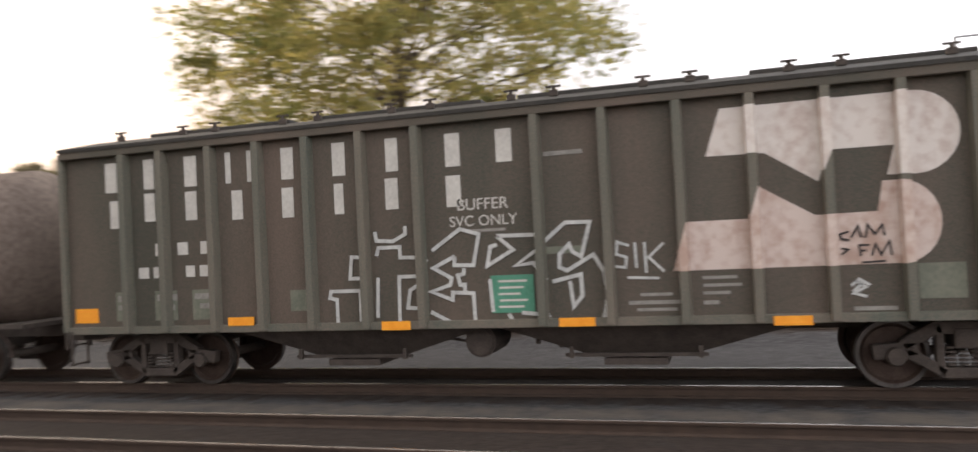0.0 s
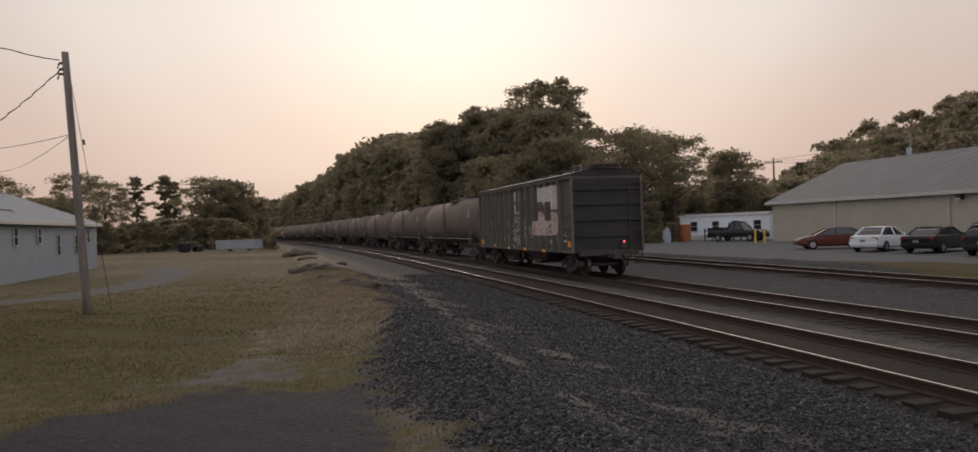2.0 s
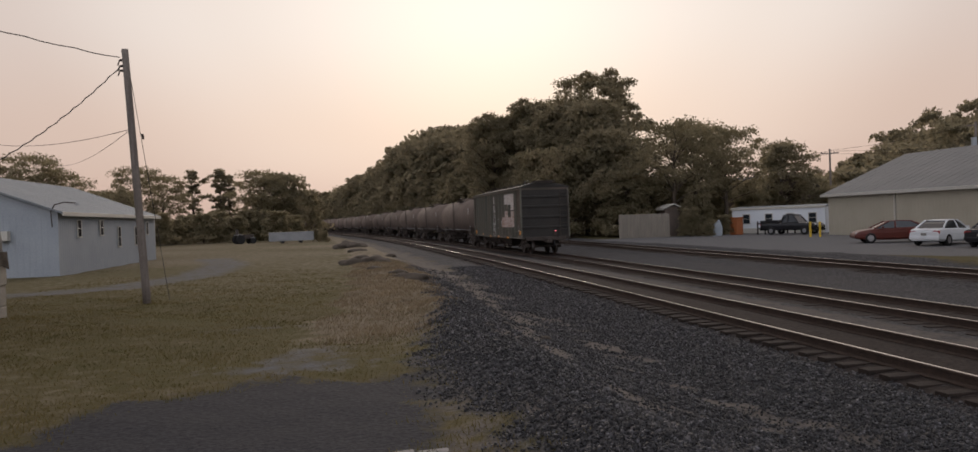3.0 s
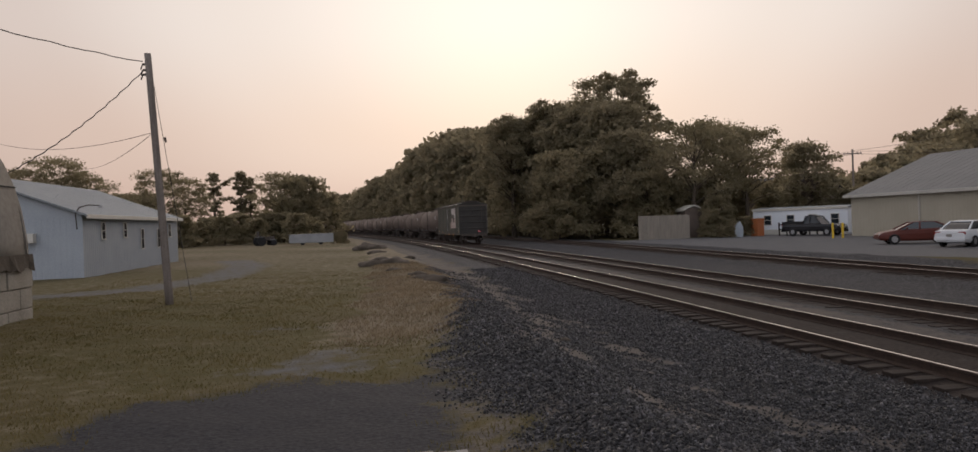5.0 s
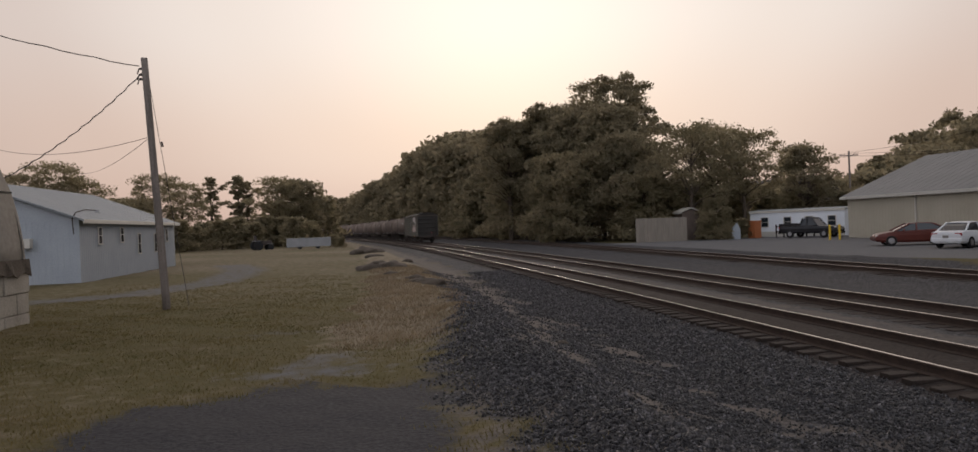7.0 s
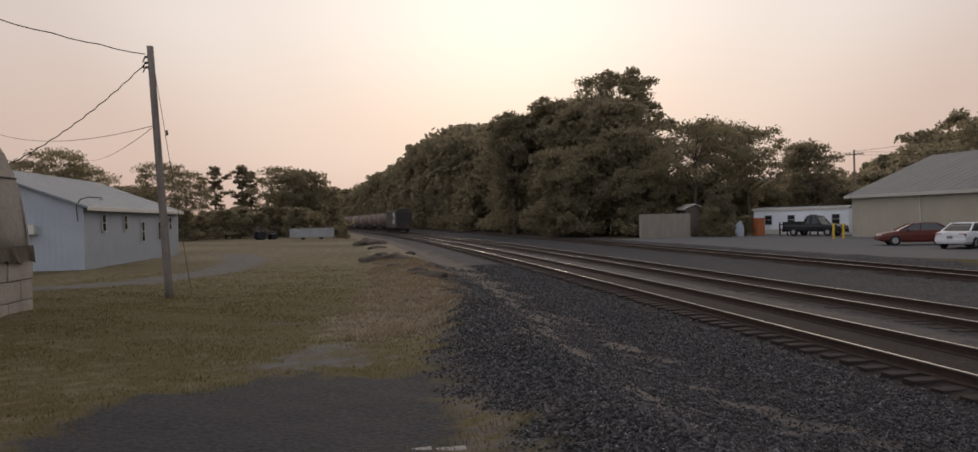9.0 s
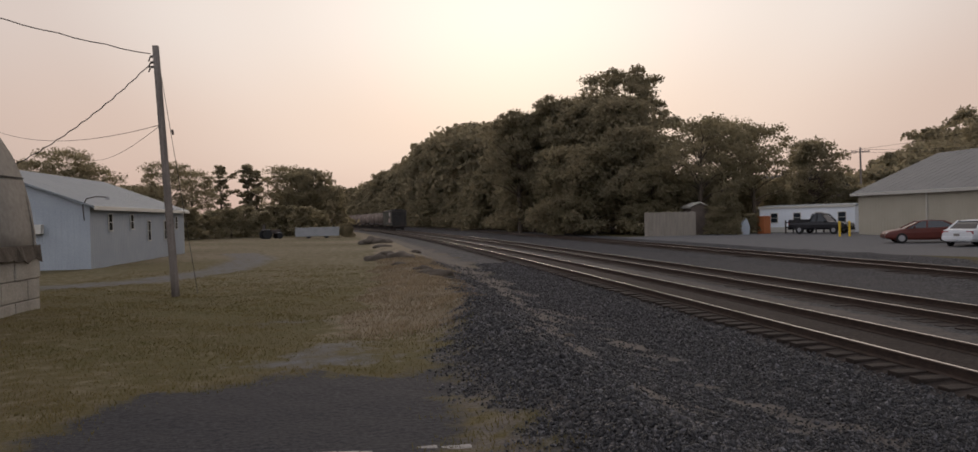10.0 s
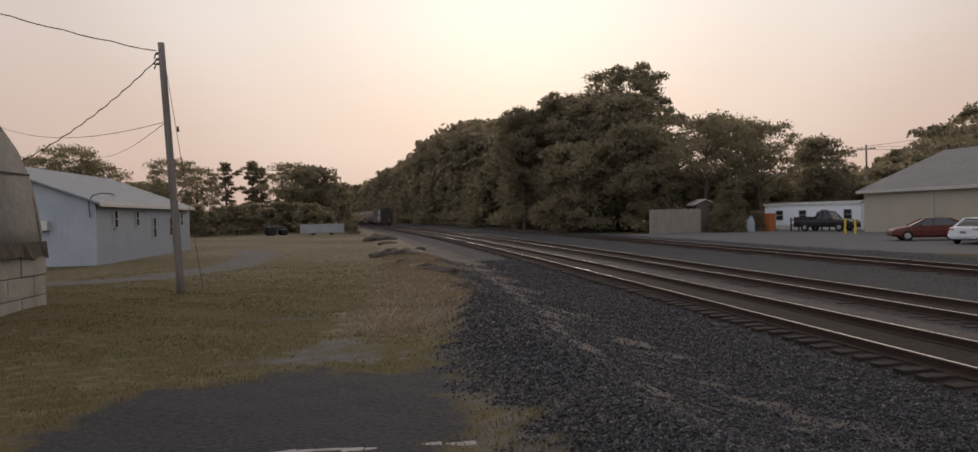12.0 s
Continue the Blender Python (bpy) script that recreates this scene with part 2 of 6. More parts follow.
# Holds the recessed ends' shade as colour; the roof uses it too.
M["end"] = mat("shade_darkened_steel", (0.022, 0.022, 0.020), (0.045, 0.040, 0.035), 0.75, 0, 1.2, 14, 0.1)
red_glow = bpy.data.materials.new("red_marker_lamp")
red_glow.use_nodes = True
rb = red_glow.node_tree.nodes["Principled BSDF"]
rb.inputs["Emission Color"].default_value, rb.inputs["Emission Strength"].default_value = (1.0, 0.03, 0.05, 1), 2.2


# ---- mesh helpers ----
def box(bm, c, s, rz=0.0, rx=0.0, ry=0.0, bevel=0.0):
    m = Matrix.Translation(c) @ Euler((radians(rx), radians(ry), radians(rz))).to_matrix().to_4x4() @ Matrix.Diagonal((*s, 1))
    vs = bmesh.ops.create_cube(bm, size=1.0, matrix=m)["verts"]
    if bevel:
        es = list({e for v in vs for e in v.link_edges})
        bmesh.ops.bevel(bm, geom=es, offset=bevel, segments=2, profile=0.6, affect='EDGES')
    return vs


def cyl(bm, a, b, r0, r1=None, seg=12):
    a, b = Vector(a), Vector(b)
    q = (b - a).to_track_quat('Z', 'Y').to_matrix().to_4x4()
    return bmesh.ops.create_cone(bm, cap_ends=True, segments=seg, radius1=r0, radius2=r0 if r1 is None else r1, depth=(b - a).length,
                                 matrix=Matrix.Translation((a + b) / 2) @ q)["verts"]


def prism(bm, pts, off):
    """A flat outline, pushed out by off."""
    off = Vector(off)
    lo = [bm.verts.new(p) for p in pts]
    hi = [bm.verts.new(Vector(p) + off) for p in pts]
    bm.faces.new(lo[::-1]); bm.faces.new(hi)
    n = len(pts)
    for i in range(n):
        bm.faces.new((lo[i], lo[(i + 1) % n], hi[(i + 1) % n], hi[i]))


def loft(bm, rings, caps=True):
    rows = [[bm.verts.new(p) for p in r] for r in rings]
    n = len(rows[0])
    for a, b in zip(rows, rows[1:]):
        for i in range(n):
            bm.faces.new((a[i], a[(i + 1) % n], b[(i + 1) % n], b[i]))
    if caps:
        bm.faces.new(rows[0][::-1]); bm.faces.new(rows[-1])
    return rows


def part(name, bm, material, parent=None, label="", smooth=False):
    me = bpy.data.meshes.new(name)
    bmesh.ops.recalc_face_normals(bm, faces=bm.faces)
    bm.to_mesh(me)
    bm.free()
    me.materials.append(material)
    if smooth:
        me.polygons.foreach_set("use_smooth", [True] * len(me.polygons))
    ob = new(name, me)
    if parent:
        ob.parent = parent
    if label:
        ob["label"] = label
    return ob


def shared(name, me, parent, m):
    ob = new(name, me)
    ob.parent = parent
    ob.matrix_basis = m
    return ob


def empty(name, m=None):
    ob = new(name)
    if m is not None:
        ob.matrix_basis = m
    return ob


def boxpart(name, c, s, material, parent, label="", bevel=0.0, **k):
    bm = bmesh.new()
    box(bm, c, s, bevel=bevel, **k)
    return part(name, bm, material, parent, label)


def data_mesh(name, verts, faces, material):
    me = bpy.data.meshes.new(name)
    verts, faces = np.asarray(verts, np.float32), np.asarray(faces, np.int32)
    k = faces.shape[1]
    me.vertices.add(len(verts)); me.vertices.foreach_set("co", verts.ravel())
    me.loops.add(faces.size); me.loops.foreach_set("vertex_index", faces.ravel())
    me.polygons.add(len(faces))
    me.polygons.foreach_set("loop_start", np.arange(0, faces.size, k, dtype=np.int32))
    me.polygons.foreach_set("loop_total", np.full(len(faces), k, np.int32))
    me.update(calc_edges=True)
    me.materials.append(material)
    return me


# ---- the line of the tracks ----
BEND_Y, BEND_R = 15.9, 1525.0
T1, T2, T3 = 8.59, 12.28, 20.0   # track centres
RAIL = 0.752                      # half the distance between rail heads


def shift(y):
    d = np.maximum(np.asarray(y, float) - BEND_Y, 0.0)
    return -d * d / (2 * BEND_R)


def siding_shift(y):
    """The siding runs straight beside the lot before it follows the curve."""
    d = np.maximum(np.asarray(y, float) - 50.0, 0.0)
    return -d * d / 3200


def edge_of_wood(y):
    """How far the wood's edge has swung to the left at y."""
    return -1.15 * max(y - 56.0, 0.0) ** 2 / 3350


def smooth(a, b, x):
    t = np.clip((np.asarray(x, float) - a) / (b - a), 0, 1)
    return t * t * (3 - 2 * t)


def wob(x, y, s, seed=0.0):
    """Cheap smooth waves, about -1 to 1, of size s."""
    x, y = np.asarray(x) / s + seed * 7.3, np.asarray(y) / s - seed * 3.1
    return (np.sin(x * 1.7 + 1.3 * np.sin(y * 1.1)) + np.sin(y * 1.9 + 1.1 * np.sin(x * 0.7 + 2)) + np.sin((x + y) * 2.7 + seed)) / 3


def ground_z(x, y):
    x, y = np.asarray(x, float), np.asarray(y, float)
    u = x - shift(y)
    z = np.zeros_like(u)
    bed = smooth(6.95, 7.7, u) * (1 - smooth(13.6, 14.6, u))
    u3 = x - siding_shift(y) - T3
    bed3 = smooth(-2.15, -1.35, u3) * (1 - smooth(1.45, 2.45, u3))
    z -= 0.34 * smooth(2.6, 5.0, u) * (1 - smooth(22.5, 24.0, u))
    z += 0.163 * np.maximum(bed, bed3) + 0.05 * smooth(4.8, 6.4, u) * (1 - bed) * (u < 14)
    for c in (T1, T2):
        z += 0.034 * smooth(0.72, 0.62, np.abs(u - c))
    crest = np.interp(y, [4, 8, 13, 19, 26], [2.5, 2.3, 2.05, 2.3, 2.6]) + 0.2 * wob(x, y, 3.5)
    berm = np.exp(-((u - crest) / 0.75) ** 2) * smooth(3, 6, y) * (1 - smooth(17, 24, y))
    bank = np.exp(-((u - 1.6 - 0.3 * wob(x, y, 5)) / 1.2) ** 2) * smooth(17, 24, y) * (1 - smooth(70, 95, y))
    z += berm * (0.36 + 0.10 * wob(x, y, 1.6, 2)) + bank * (0.14 + 0.14 * wob(x, y, 2.4, 2))
    z += (0.03 * wob(x, y, 1.3, 1) + 0.014 * wob(x, y, 0.35, 3)) * (1 - bed) * (u < 24)
    far = np.hypot(x, y)
    z -= 0.05 * (u >= 24)
    return z + smooth(400, 1500, far) * 2


# ---- ground ----
def ground_material():
    m = bpy.data.materials.new("ground_cover")
    m.use_nodes = True
    t = m.node_tree
    bs = t.nodes["Principled BSDF"]
    co = t.nodes.new("ShaderNodeTexCoord")

    def noise_tex(scale, detail=5.0):
        n = t.nodes.new("ShaderNodeTexNoise")
        n.inputs["Scale"].default_value, n.inputs["Detail"].default_value = scale, detail
        t.links.new(co.outputs["Object"], n.inputs["Vector"])
        return n.outputs["Fac"]

    def ramp2(fac, stops):
        r = t.nodes.new("ShaderNodeValToRGB")
        e = r.color_ramp.elements
        e[0].position, e[0].color = stops[0][0], (*stops[0][1], 1)
        e[1].position, e[1].color = stops[-1][0], (*stops[-1][1], 1)
        for p, c in stops[1:-1]:
            e.new(p).color = (*c, 1)
        t.links.new(fac, r.inputs[0])
        return r.outputs[0]

    ragged, blot, grit, pebble = noise_tex(2.6, 8), noise_tex(0.35, 5), noise_tex(38, 4), noise_tex(16, 2)

    def mask(name):
        at = t.nodes.new("ShaderNodeAttribute")
        at.attribute_name = name
        a = t.nodes.new("ShaderNodeMath"); a.operation = 'MULTIPLY_ADD'
        a.inputs[1].default_value, a.inputs[2].default_value = 1.2, -0.60
        t.links.new(ragged, a.inputs[0])
        b = t.nodes.new("ShaderNodeMath"); b.operation = 'ADD'
        t.links.new(at.outputs["Fac"], b.inputs[0]); t.links.new(a.outputs[0], b.inputs[1])
        c = t.nodes.new("ShaderNodeMapRange")
        c.inputs["From Min"].default_value, c.inputs["From Max"].default_value = 0.28, 0.72
        t.links.new(b.outputs[0], c.inputs["Value"])
        return c.outputs[0]

    def over(fac, low, high):
        x = t.nodes.new("ShaderNodeMix"); x.data_type = 'RGBA'
        t.links.new(fac, x.inputs["Factor"])
        t.links.new(low, x.inputs["A"]); t.links.new(high, x.inputs["B"])
        return x.outputs["Result"]

    grass = over(blot, ramp2(grit, [(0.3, (0.042, 0.047, 0.012)), (0.7, (0.088, 0.076, 0.022))]), ramp2(grit, [(0.3, (0.070, 0.054, 0.026)), (0.7, (0.128, 0.096, 0.052))]))
    straw = over(ragged, ramp2(grit, [(0.3, (0.085, 0.072, 0.045)), (0.7, (0.15, 0.122, 0.08))]), ramp2(grit, [(0.3, (0.16, 0.13, 0.09)), (0.7, (0.28, 0.23, 0.165))]))
    gravel = ramp2(pebble, [(0.3, (0.020, 0.0195, 0.021)), (0.5, (0.046, 0.045, 0.047)), (0.70, (0.115, 0.112, 0.114))])
    pad = over(blot, ramp2(grit, [(0.3, (0.014, 0.0145, 0.017)), (0.7, (0.044, 0.044, 0.048))]), ramp2(pebble, [(0.3, (0.018, 0.018, 0.020)), (0.72, (0.064, 0.063, 0.066))]))
    dust = ramp2(grit, [(0.3, (0.07, 0.061, 0.053)), (0.7, (0.135, 0.118, 0.102))])
    lot = over(blot, ramp2(grit, [(0.3, (0.085, 0.085, 0.087)), (0.7, (0.145, 0.143, 0.143))]), ramp2(grit, [(0.3, (0.115, 0.114, 0.114)), (0.7, (0.18, 0.177, 0.175))]))
    pale = ramp2(grit, [(0.3, (0.075, 0.074, 0.078)), (0.7, (0.14, 0.138, 0.142))])
    bed = ramp2(pebble, [(0.3, (0.015, 0.012, 0.0105)), (0.7, (0.044, 0.034, 0.029))])
    col = over(mask("straw"), grass, straw)
    col = over(mask("gravel"), col, gravel)
    col = over(mask("dust"), col, dust)
    col = over(mask("pale"), col, pale)
    col = over(mask("pad"), col, pad)
    col = over(mask("lot"), col, lot)
    col = over(mask("bed"), col, bed)
    t.links.new(col, bs.inputs["Base Color"])
    bs.inputs["Roughness"].default_value, bs.inputs["Specular IOR Level"].default_value = 0.95, 0.15
    bp = t.nodes.new("ShaderNodeBump"); bp.inputs["Strength"].default_value, bp.inputs["Distance"].default_value = 0.8, 0.03
    t.links.new(pebble, bp.inputs["Height"]); t.links.new(bp.outputs[0], bs.inputs["Normal"])
    return m


def cover(x, y):
    """How much gravel, dry grass, dark pad, parking lot and stained track bed there is at a place, 0 to 1."""
    x, y = np.asarray(x, float), np.asarray(y, float)
    u = x - shift(y)
    edge = np.interp(y, [0, 6, 9, 13, 16, 19, 30, 43, 120], [1.5, 1.35, 1.0, 0.9, 1.3, 2.2, 2.7, 3.0, 3.3]) + 0.25 * wob(x, y, 2.6, 5) + 0.18 * wob(x, y, 0.9, 6)
    gravel = smooth(-0.75, 0.85, u - edge + 0.30 * wob(x, y, 0.4, 12)) * (1 - smooth(24.8, 26.0, u + 2.6 * smooth(-8, 8, 29 - y)))
    gravel = gravel * (1 - 0.75 * smooth(24, 36, y) * np.clip(0.35 + wob(x, y * 0.5, 1.1, 11), 0, 1) * (1 - smooth(5.0, 6.4, u)))
    near = np.full_like(u, 1e3)
    way = ((-40, 27), (-20, 29), (-12, 31.2), (-9, 33), (-7.2, 39), (-7.4, 50), (-10, 60))
    for (ax, ay), (bx, by) in zip(way, way[1:]):
        f = np.clip(((x - ax) * (bx - ax) + (y - ay) * (by - ay)) / ((bx - ax) ** 2 + (by - ay) ** 2), 0, 1)
        near = np.minimum(near, np.hypot(x - ax - f * (bx - ax), y - ay - f * (by - ay)))
    lane = (1 - smooth(0.6, 2.4, near)) * 0.60
    pud = np.exp(-(((x + 0.7) / 1.0) ** 2 + ((y - 14.0 - 0.4 * x) / 0.9) ** 2)) + 0.9 * np.exp(-(((x + 0.9) / 1.8) ** 2 + ((y - 12.4) / 0.6) ** 2)) + 0.75 * np.exp(-(((x + 1.6) / 1.8) ** 2 + ((y - 17.5) / 0.6) ** 2))
    pale = np.clip(np.maximum(lane, np.minimum(pud, 1) * 0.56), 0, 1)
    straw = smooth(-3.6, -1.7, u - edge + 0.5 * wob(x, y, 1.7, 4)) * (1 - smooth(0.2, 1.2, u - edge)) * smooth(11, 18, y)
    straw = np.maximum(straw, (0.30 + 0.16 * wob(x, y, 8, 3) + 0.18 * smooth(25, 60, y)) * (u < 6))
    line = np.interp(y, [6, 9.4, 13.4, 20, 30], [2.9, 3.05, 3.3, 3.9, 4.4])
    dust = np.exp(-((u - line - 0.25 * wob(x, y, 1.5, 8)) / 0.45) ** 2) * (0.66 + 0.3 * wob(x, y, 0.8, 7)) + 0.6 * np.clip(wob(x * 1.2, y * 0.6, 1.2, 8) - 0.30, 0, 1)
    dust = np.clip(dust * smooth(2.7, 3.3, u) * (1 - smooth(5.8, 6.6, u)) * smooth(7, 9, y) + 0.5 * smooth(20, 34, y) * smooth(2.6, 3.2, u) * (1 - smooth(4.6, 6.2, u)), 0, 1)
    strip = smooth(0.10, 0.62, wob(x * 1.5, y * 0.45, 0.75, 13) + 0.55 * wob(x, y, 0.35, 14)) * smooth(-0.4, 0.6, u - edge) * (1 - smooth(5.2, 6.4, u)) * smooth(5.5, 8.5, y)
    dust = np.maximum(dust, 0.66 * strip)
    front = np.interp(x, [-3.9, -2.9, -1.45, 0.7], [9.5, 10.4, 11.4, 11.3]) + 0.40 * wob(x, y, 1.2, 9) + 0.45 * wob(x, y, 0.45, 3)
    pad = smooth(-0.9, 0.9, front - y) * smooth(-4.3, -2.8, x + 0.12 * (9.5 - y) + 0.3 * wob(x, y, 0.9, 2)) * (1 - smooth(0.1, 1.5, x - 0.12 * (y - 8) + 0.25 * wob(x, y, 0.5, 15))) * (y > -40)
    lot = smooth(23.2, 24.6, u - 4.6 * smooth(-8, 8, 29 - y) * smooth(-30, -10, y)) * (1 - smooth(70, 76, y)) * smooth(-60, -50, y) * (x < 120)
    u3 = x - siding_shift(y) - T3
    bed = np.maximum(np.maximum(smooth(6.9, 7.3, u) * (1 - smooth(9.75, 10.05, u)), smooth(10.85, 11.15, u) * (1 - smooth(13.6, 14.0, u))), 0.8 * smooth(-1.75, -1.15, u3) * (1 - smooth(1.25, 1.85, u3))) * 0.85
    straw = np.maximum(straw, 0.45 * np.exp(-((x - 1.3) / 0.8) ** 2) * (1 - smooth(9.5, 12, y)))
    dust = np.maximum(dust, 0.42 * smooth(0.3, 0.8, x) * (1 - smooth(1.3, 1.9, x)) * (1 - smooth(9.5, 11.5, y)))
    straw = np.minimum(straw, 0.74)
    dust = np.maximum(dust, 0.60 * smooth(9.85, 10.15, u) * (1 - smooth(10.75, 11.05, u)))
    return {"gravel": np.clip(gravel, 0, 1), "straw": np.clip(straw, 0, 1), "dust": dust, "pad": pad, "lot": lot, "bed": bed, "pale": pale}


def steps(parts):
    v = []
    for a, b, d in parts:
        v += list(np.arange(a, b - 1e-6, d))
    return np.array(v + [parts[-1][1]])


gx = steps([(-1500, -300, 150), (-300, -60, 20), (-60, -14, 2), (-14, -5, 0.4), (-5, 7, 0.14), (7, 26, 0.4), (26, 60, 2), (60, 300, 20), (300, 1500, 150)])
gy = steps([(-1500, -300, 150), (-300, -40, 20), (-40, 0, 2), (0, 26, 0.16), (26, 60, 0.4), (60, 120, 1.0), (120, 400, 5), (400, 2000, 100)])
X, Y = np.meshgrid(gx, gy)
Z = ground_z(X, Y)
nx, ny = len(gx), len(gy)
idx = np.arange(nx * ny).reshape(ny, nx)
quads = np.stack([idx[:-1, :-1], idx[:-1, 1:], idx[1:, 1:], idx[1:, :-1]], -1).reshape(-1, 4)
gm = data_mesh("ground", np.stack([X, Y, Z], -1).reshape(-1, 3), quads, ground_material())
for key, val in cover(X, Y).items():
    gm.attributes.new(key, 'FLOAT', 'POINT').data.foreach_set("value", np.asarray(val, np.float32).ravel())
gm.polygons.foreach_set("use_smooth", [True] * len(gm.polygons))
ground = tagged(new("ground", gm), "mown yellowing grass, dark gravel pad, grey ballast and gravel lot", "ground", kind="structure")


# ---- tracks ----
def rail_bm(x0, ya, yb, top, swing):
    """A rail's head, or its web and foot, swept along the line."""
    bm = bmesh.new()
    if top:
        prof = [(-0.024, -0.004), (-0.020, 0.0), (0.020, 0.0), (0.024, -0.004)]
    else:
        prof = [(-0.024, -0.004), (-0.036, -0.012), (-0.036, -0.040), (-0.010, -0.052), (-0.010, -0.135), (-0.075, -0.155), (-0.075, -0.170),
                (0.075, -0.170), (0.075, -0.155), (0.010, -0.135), (0.010, -0.052), (0.036, -0.040), (0.036, -0.012), (0.024, -0.004)]
    ys = steps([(ya, 70, 10.0), (70, yb, 10.0)])
    loft(bm, [[(x0 + px + float(swing(y)), y, pz) for px, pz in prof] for y in ys])
    return bm


tie_bm = bmesh.new()
box(tie_bm, (0, 0, -0.09), (2.6, 0.23, 0.18), bevel=0.012)
tie_me = bpy.data.meshes.new("tie")
tie_bm.to_mesh(tie_me); tie_bm.free(); tie_me.materials.append(M["tie"])


def track(x0, label, near_ties, swing=shift):
    tr = tagged(empty("railway_track"), label, "railway track", "parallel tracks", "structure")
    for side in (-RAIL, RAIL):
        web = part("rail", rail_bm(x0 + side, -60, 640, False, swing), M["railside"], tr, "rusty steel rail with polished head")
        part("rail_head", rail_bm(x0 + side, -60, 640, True, swing), M["railtop"], web, "worn shiny rail head")
    rng = random.Random(int(x0 * 10))
    far = bmesh.new()
    ya, yb = near_ties
    for k in range(int(390 / 0.52)):
        y = -60 + k * 0.52 + rng.uniform(-0.03, 0.03)
        m = pose(x0 + float(swing(y)) + rng.uniform(-0.05, 0.05), y, -0.165 + rng.uniform(-0.012, 0.006), rng.uniform(-1, 1), rng.uniform(-0.4, 0.4), rng.uniform(-1.5, 1.5))
        if ya < y < yb:
            shared("tie", tie_me, tr, m)
        elif y < 200:
            vs = bmesh.ops.create_cube(far, size=1.0, matrix=m @ Matrix.Translation((0, 0, -0.09)) @ Matrix.Diagonal((2.6, 0.23, 0.18, 1)))
    ob = part("far_ties", far, M["tie"], tr, "dark timber ties further along")
    ob["kind"] = "stuff"
    return tr


track(T1, "main track with shiny rails on dark timber ties", (-6, 80))
track(T2, "second main track with shiny rails on timber ties", (-6, 80))
track(T3, "rusty siding track beside the gravel lot", (5, 70), siding_shift)


# ---- train ----
def wheelset_parts(parent, y):
    for sx in (-1, 1):
        bm = bmesh.new()
        n = 28
        prof = [(0.10, 0.05), (0.10, 0.12), (0.04, 0.16), (0.04, 0.36), (0.08, 0.40), (0.08, 0.455), (-0.03, 0.46), (-0.06, 0.485), (-0.07, 0.47), (-0.07, 0.40), (0.0, 0.36), (0.0, 0.05)]
        loft(bm, [[(sx * (RAIL + px), y + r * math.cos(2 * math.pi * k / n), 0.455 + r * math.sin(2 * math.pi * k / n)) for px, r in prof] for k in range(n)] +
             [[(sx * (RAIL + px), y + r, 0.455) for px, r in prof]], caps=False)
        w = part("wheel", bm, M["wheel"], parent, "rusty steel railway wheel")
        bm = bmesh.new()
        loft(bm, [[(sx * (RAIL + px), y + r * math.cos(2 * math.pi * k / n), 0.455 + r * math.sin(2 * math.pi * k / n)) for px, r in ((0.082, 0.405), (0.084, 0.458), (-0.028, 0.463))] for k in range(n + 1)], caps=False)
        part("tread", bm, M["tread"], w, "polished wheel tread")
    bm = bmesh.new()
    cyl(bm, (-RAIL, y, 0.455), (RAIL, y, 0.455), 0.08)
    part("axle", bm, M["iron"], parent)


def truck(parent, y0):
    """A two-axle truck: side frames with openings, spring nests, bolster, wheels."""
    for y in (y0 - 0.86, y0 + 0.86):
        wheelset_parts(parent, y)
    for sx in (-1, 1):
        bm = bmesh.new()
        x = sx * 0.99
        for a, b, w in (((-1.1, 0.50), (-0.62, 0.55), 0.2), ((-0.75, 0.60), (-0.35, 0.84), 0.16), ((-0.35, 0.82), (0.35, 0.82), 0.17), ((0.35, 0.84), (0.75, 0.60), 0.16),
                        ((0.62, 0.55), (1.1, 0.50), 0.2), ((-0.72, 0.50), (-0.30, 0.24), 0.14), ((-0.32, 0.24), (0.32, 0.24), 0.14), ((0.30, 0.24), (0.72, 0.50), 0.14),
                        ((-0.34, 0.26), (-0.34, 0.82), 0.10), ((0.34, 0.26), (0.34, 0.82), 0.10)):
            d = Vector((0, b[0] - a[0], b[1] - a[1]))
            box(bm, (x, y0 + (a[0] + b[0]) / 2, (a[1] + b[1]) / 2), (0.16, d.length + 0.06, w), rx=math.degrees(math.atan2(d.z, d.y)), bevel=0.02)
        sf = part("side_frame", bm, M["iron"], parent, "dark cast side frame")
        for y in (-0.86, 0.86):
            bm = bmesh.new()
            cyl(bm, (x - 0.10, y0 + y, 0.455), (x + sx * 0.16, y0 + y, 0.455), 0.13, 0.11, 14)
            part("bearing_cap", bm, M["iron"], sf)
        for k in range(4):
            bm = bmesh.new()
            for j in range(5):
                cyl(bm, (x + sx * 0.02, y0 - 0.22 + 0.145 * k, 0.33 + 0.055 * j), (x + sx * 0.02, y0 - 0.22 + 0.145 * k, 0.355 + 0.055 * j), 0.062, None, 8)
            part("spring", bm, M["iron"], sf)
    boxpart("bolster", (0, y0, 0.68), (2.2, 0.36, 0.26), M["iron"], parent, bevel=0.03)


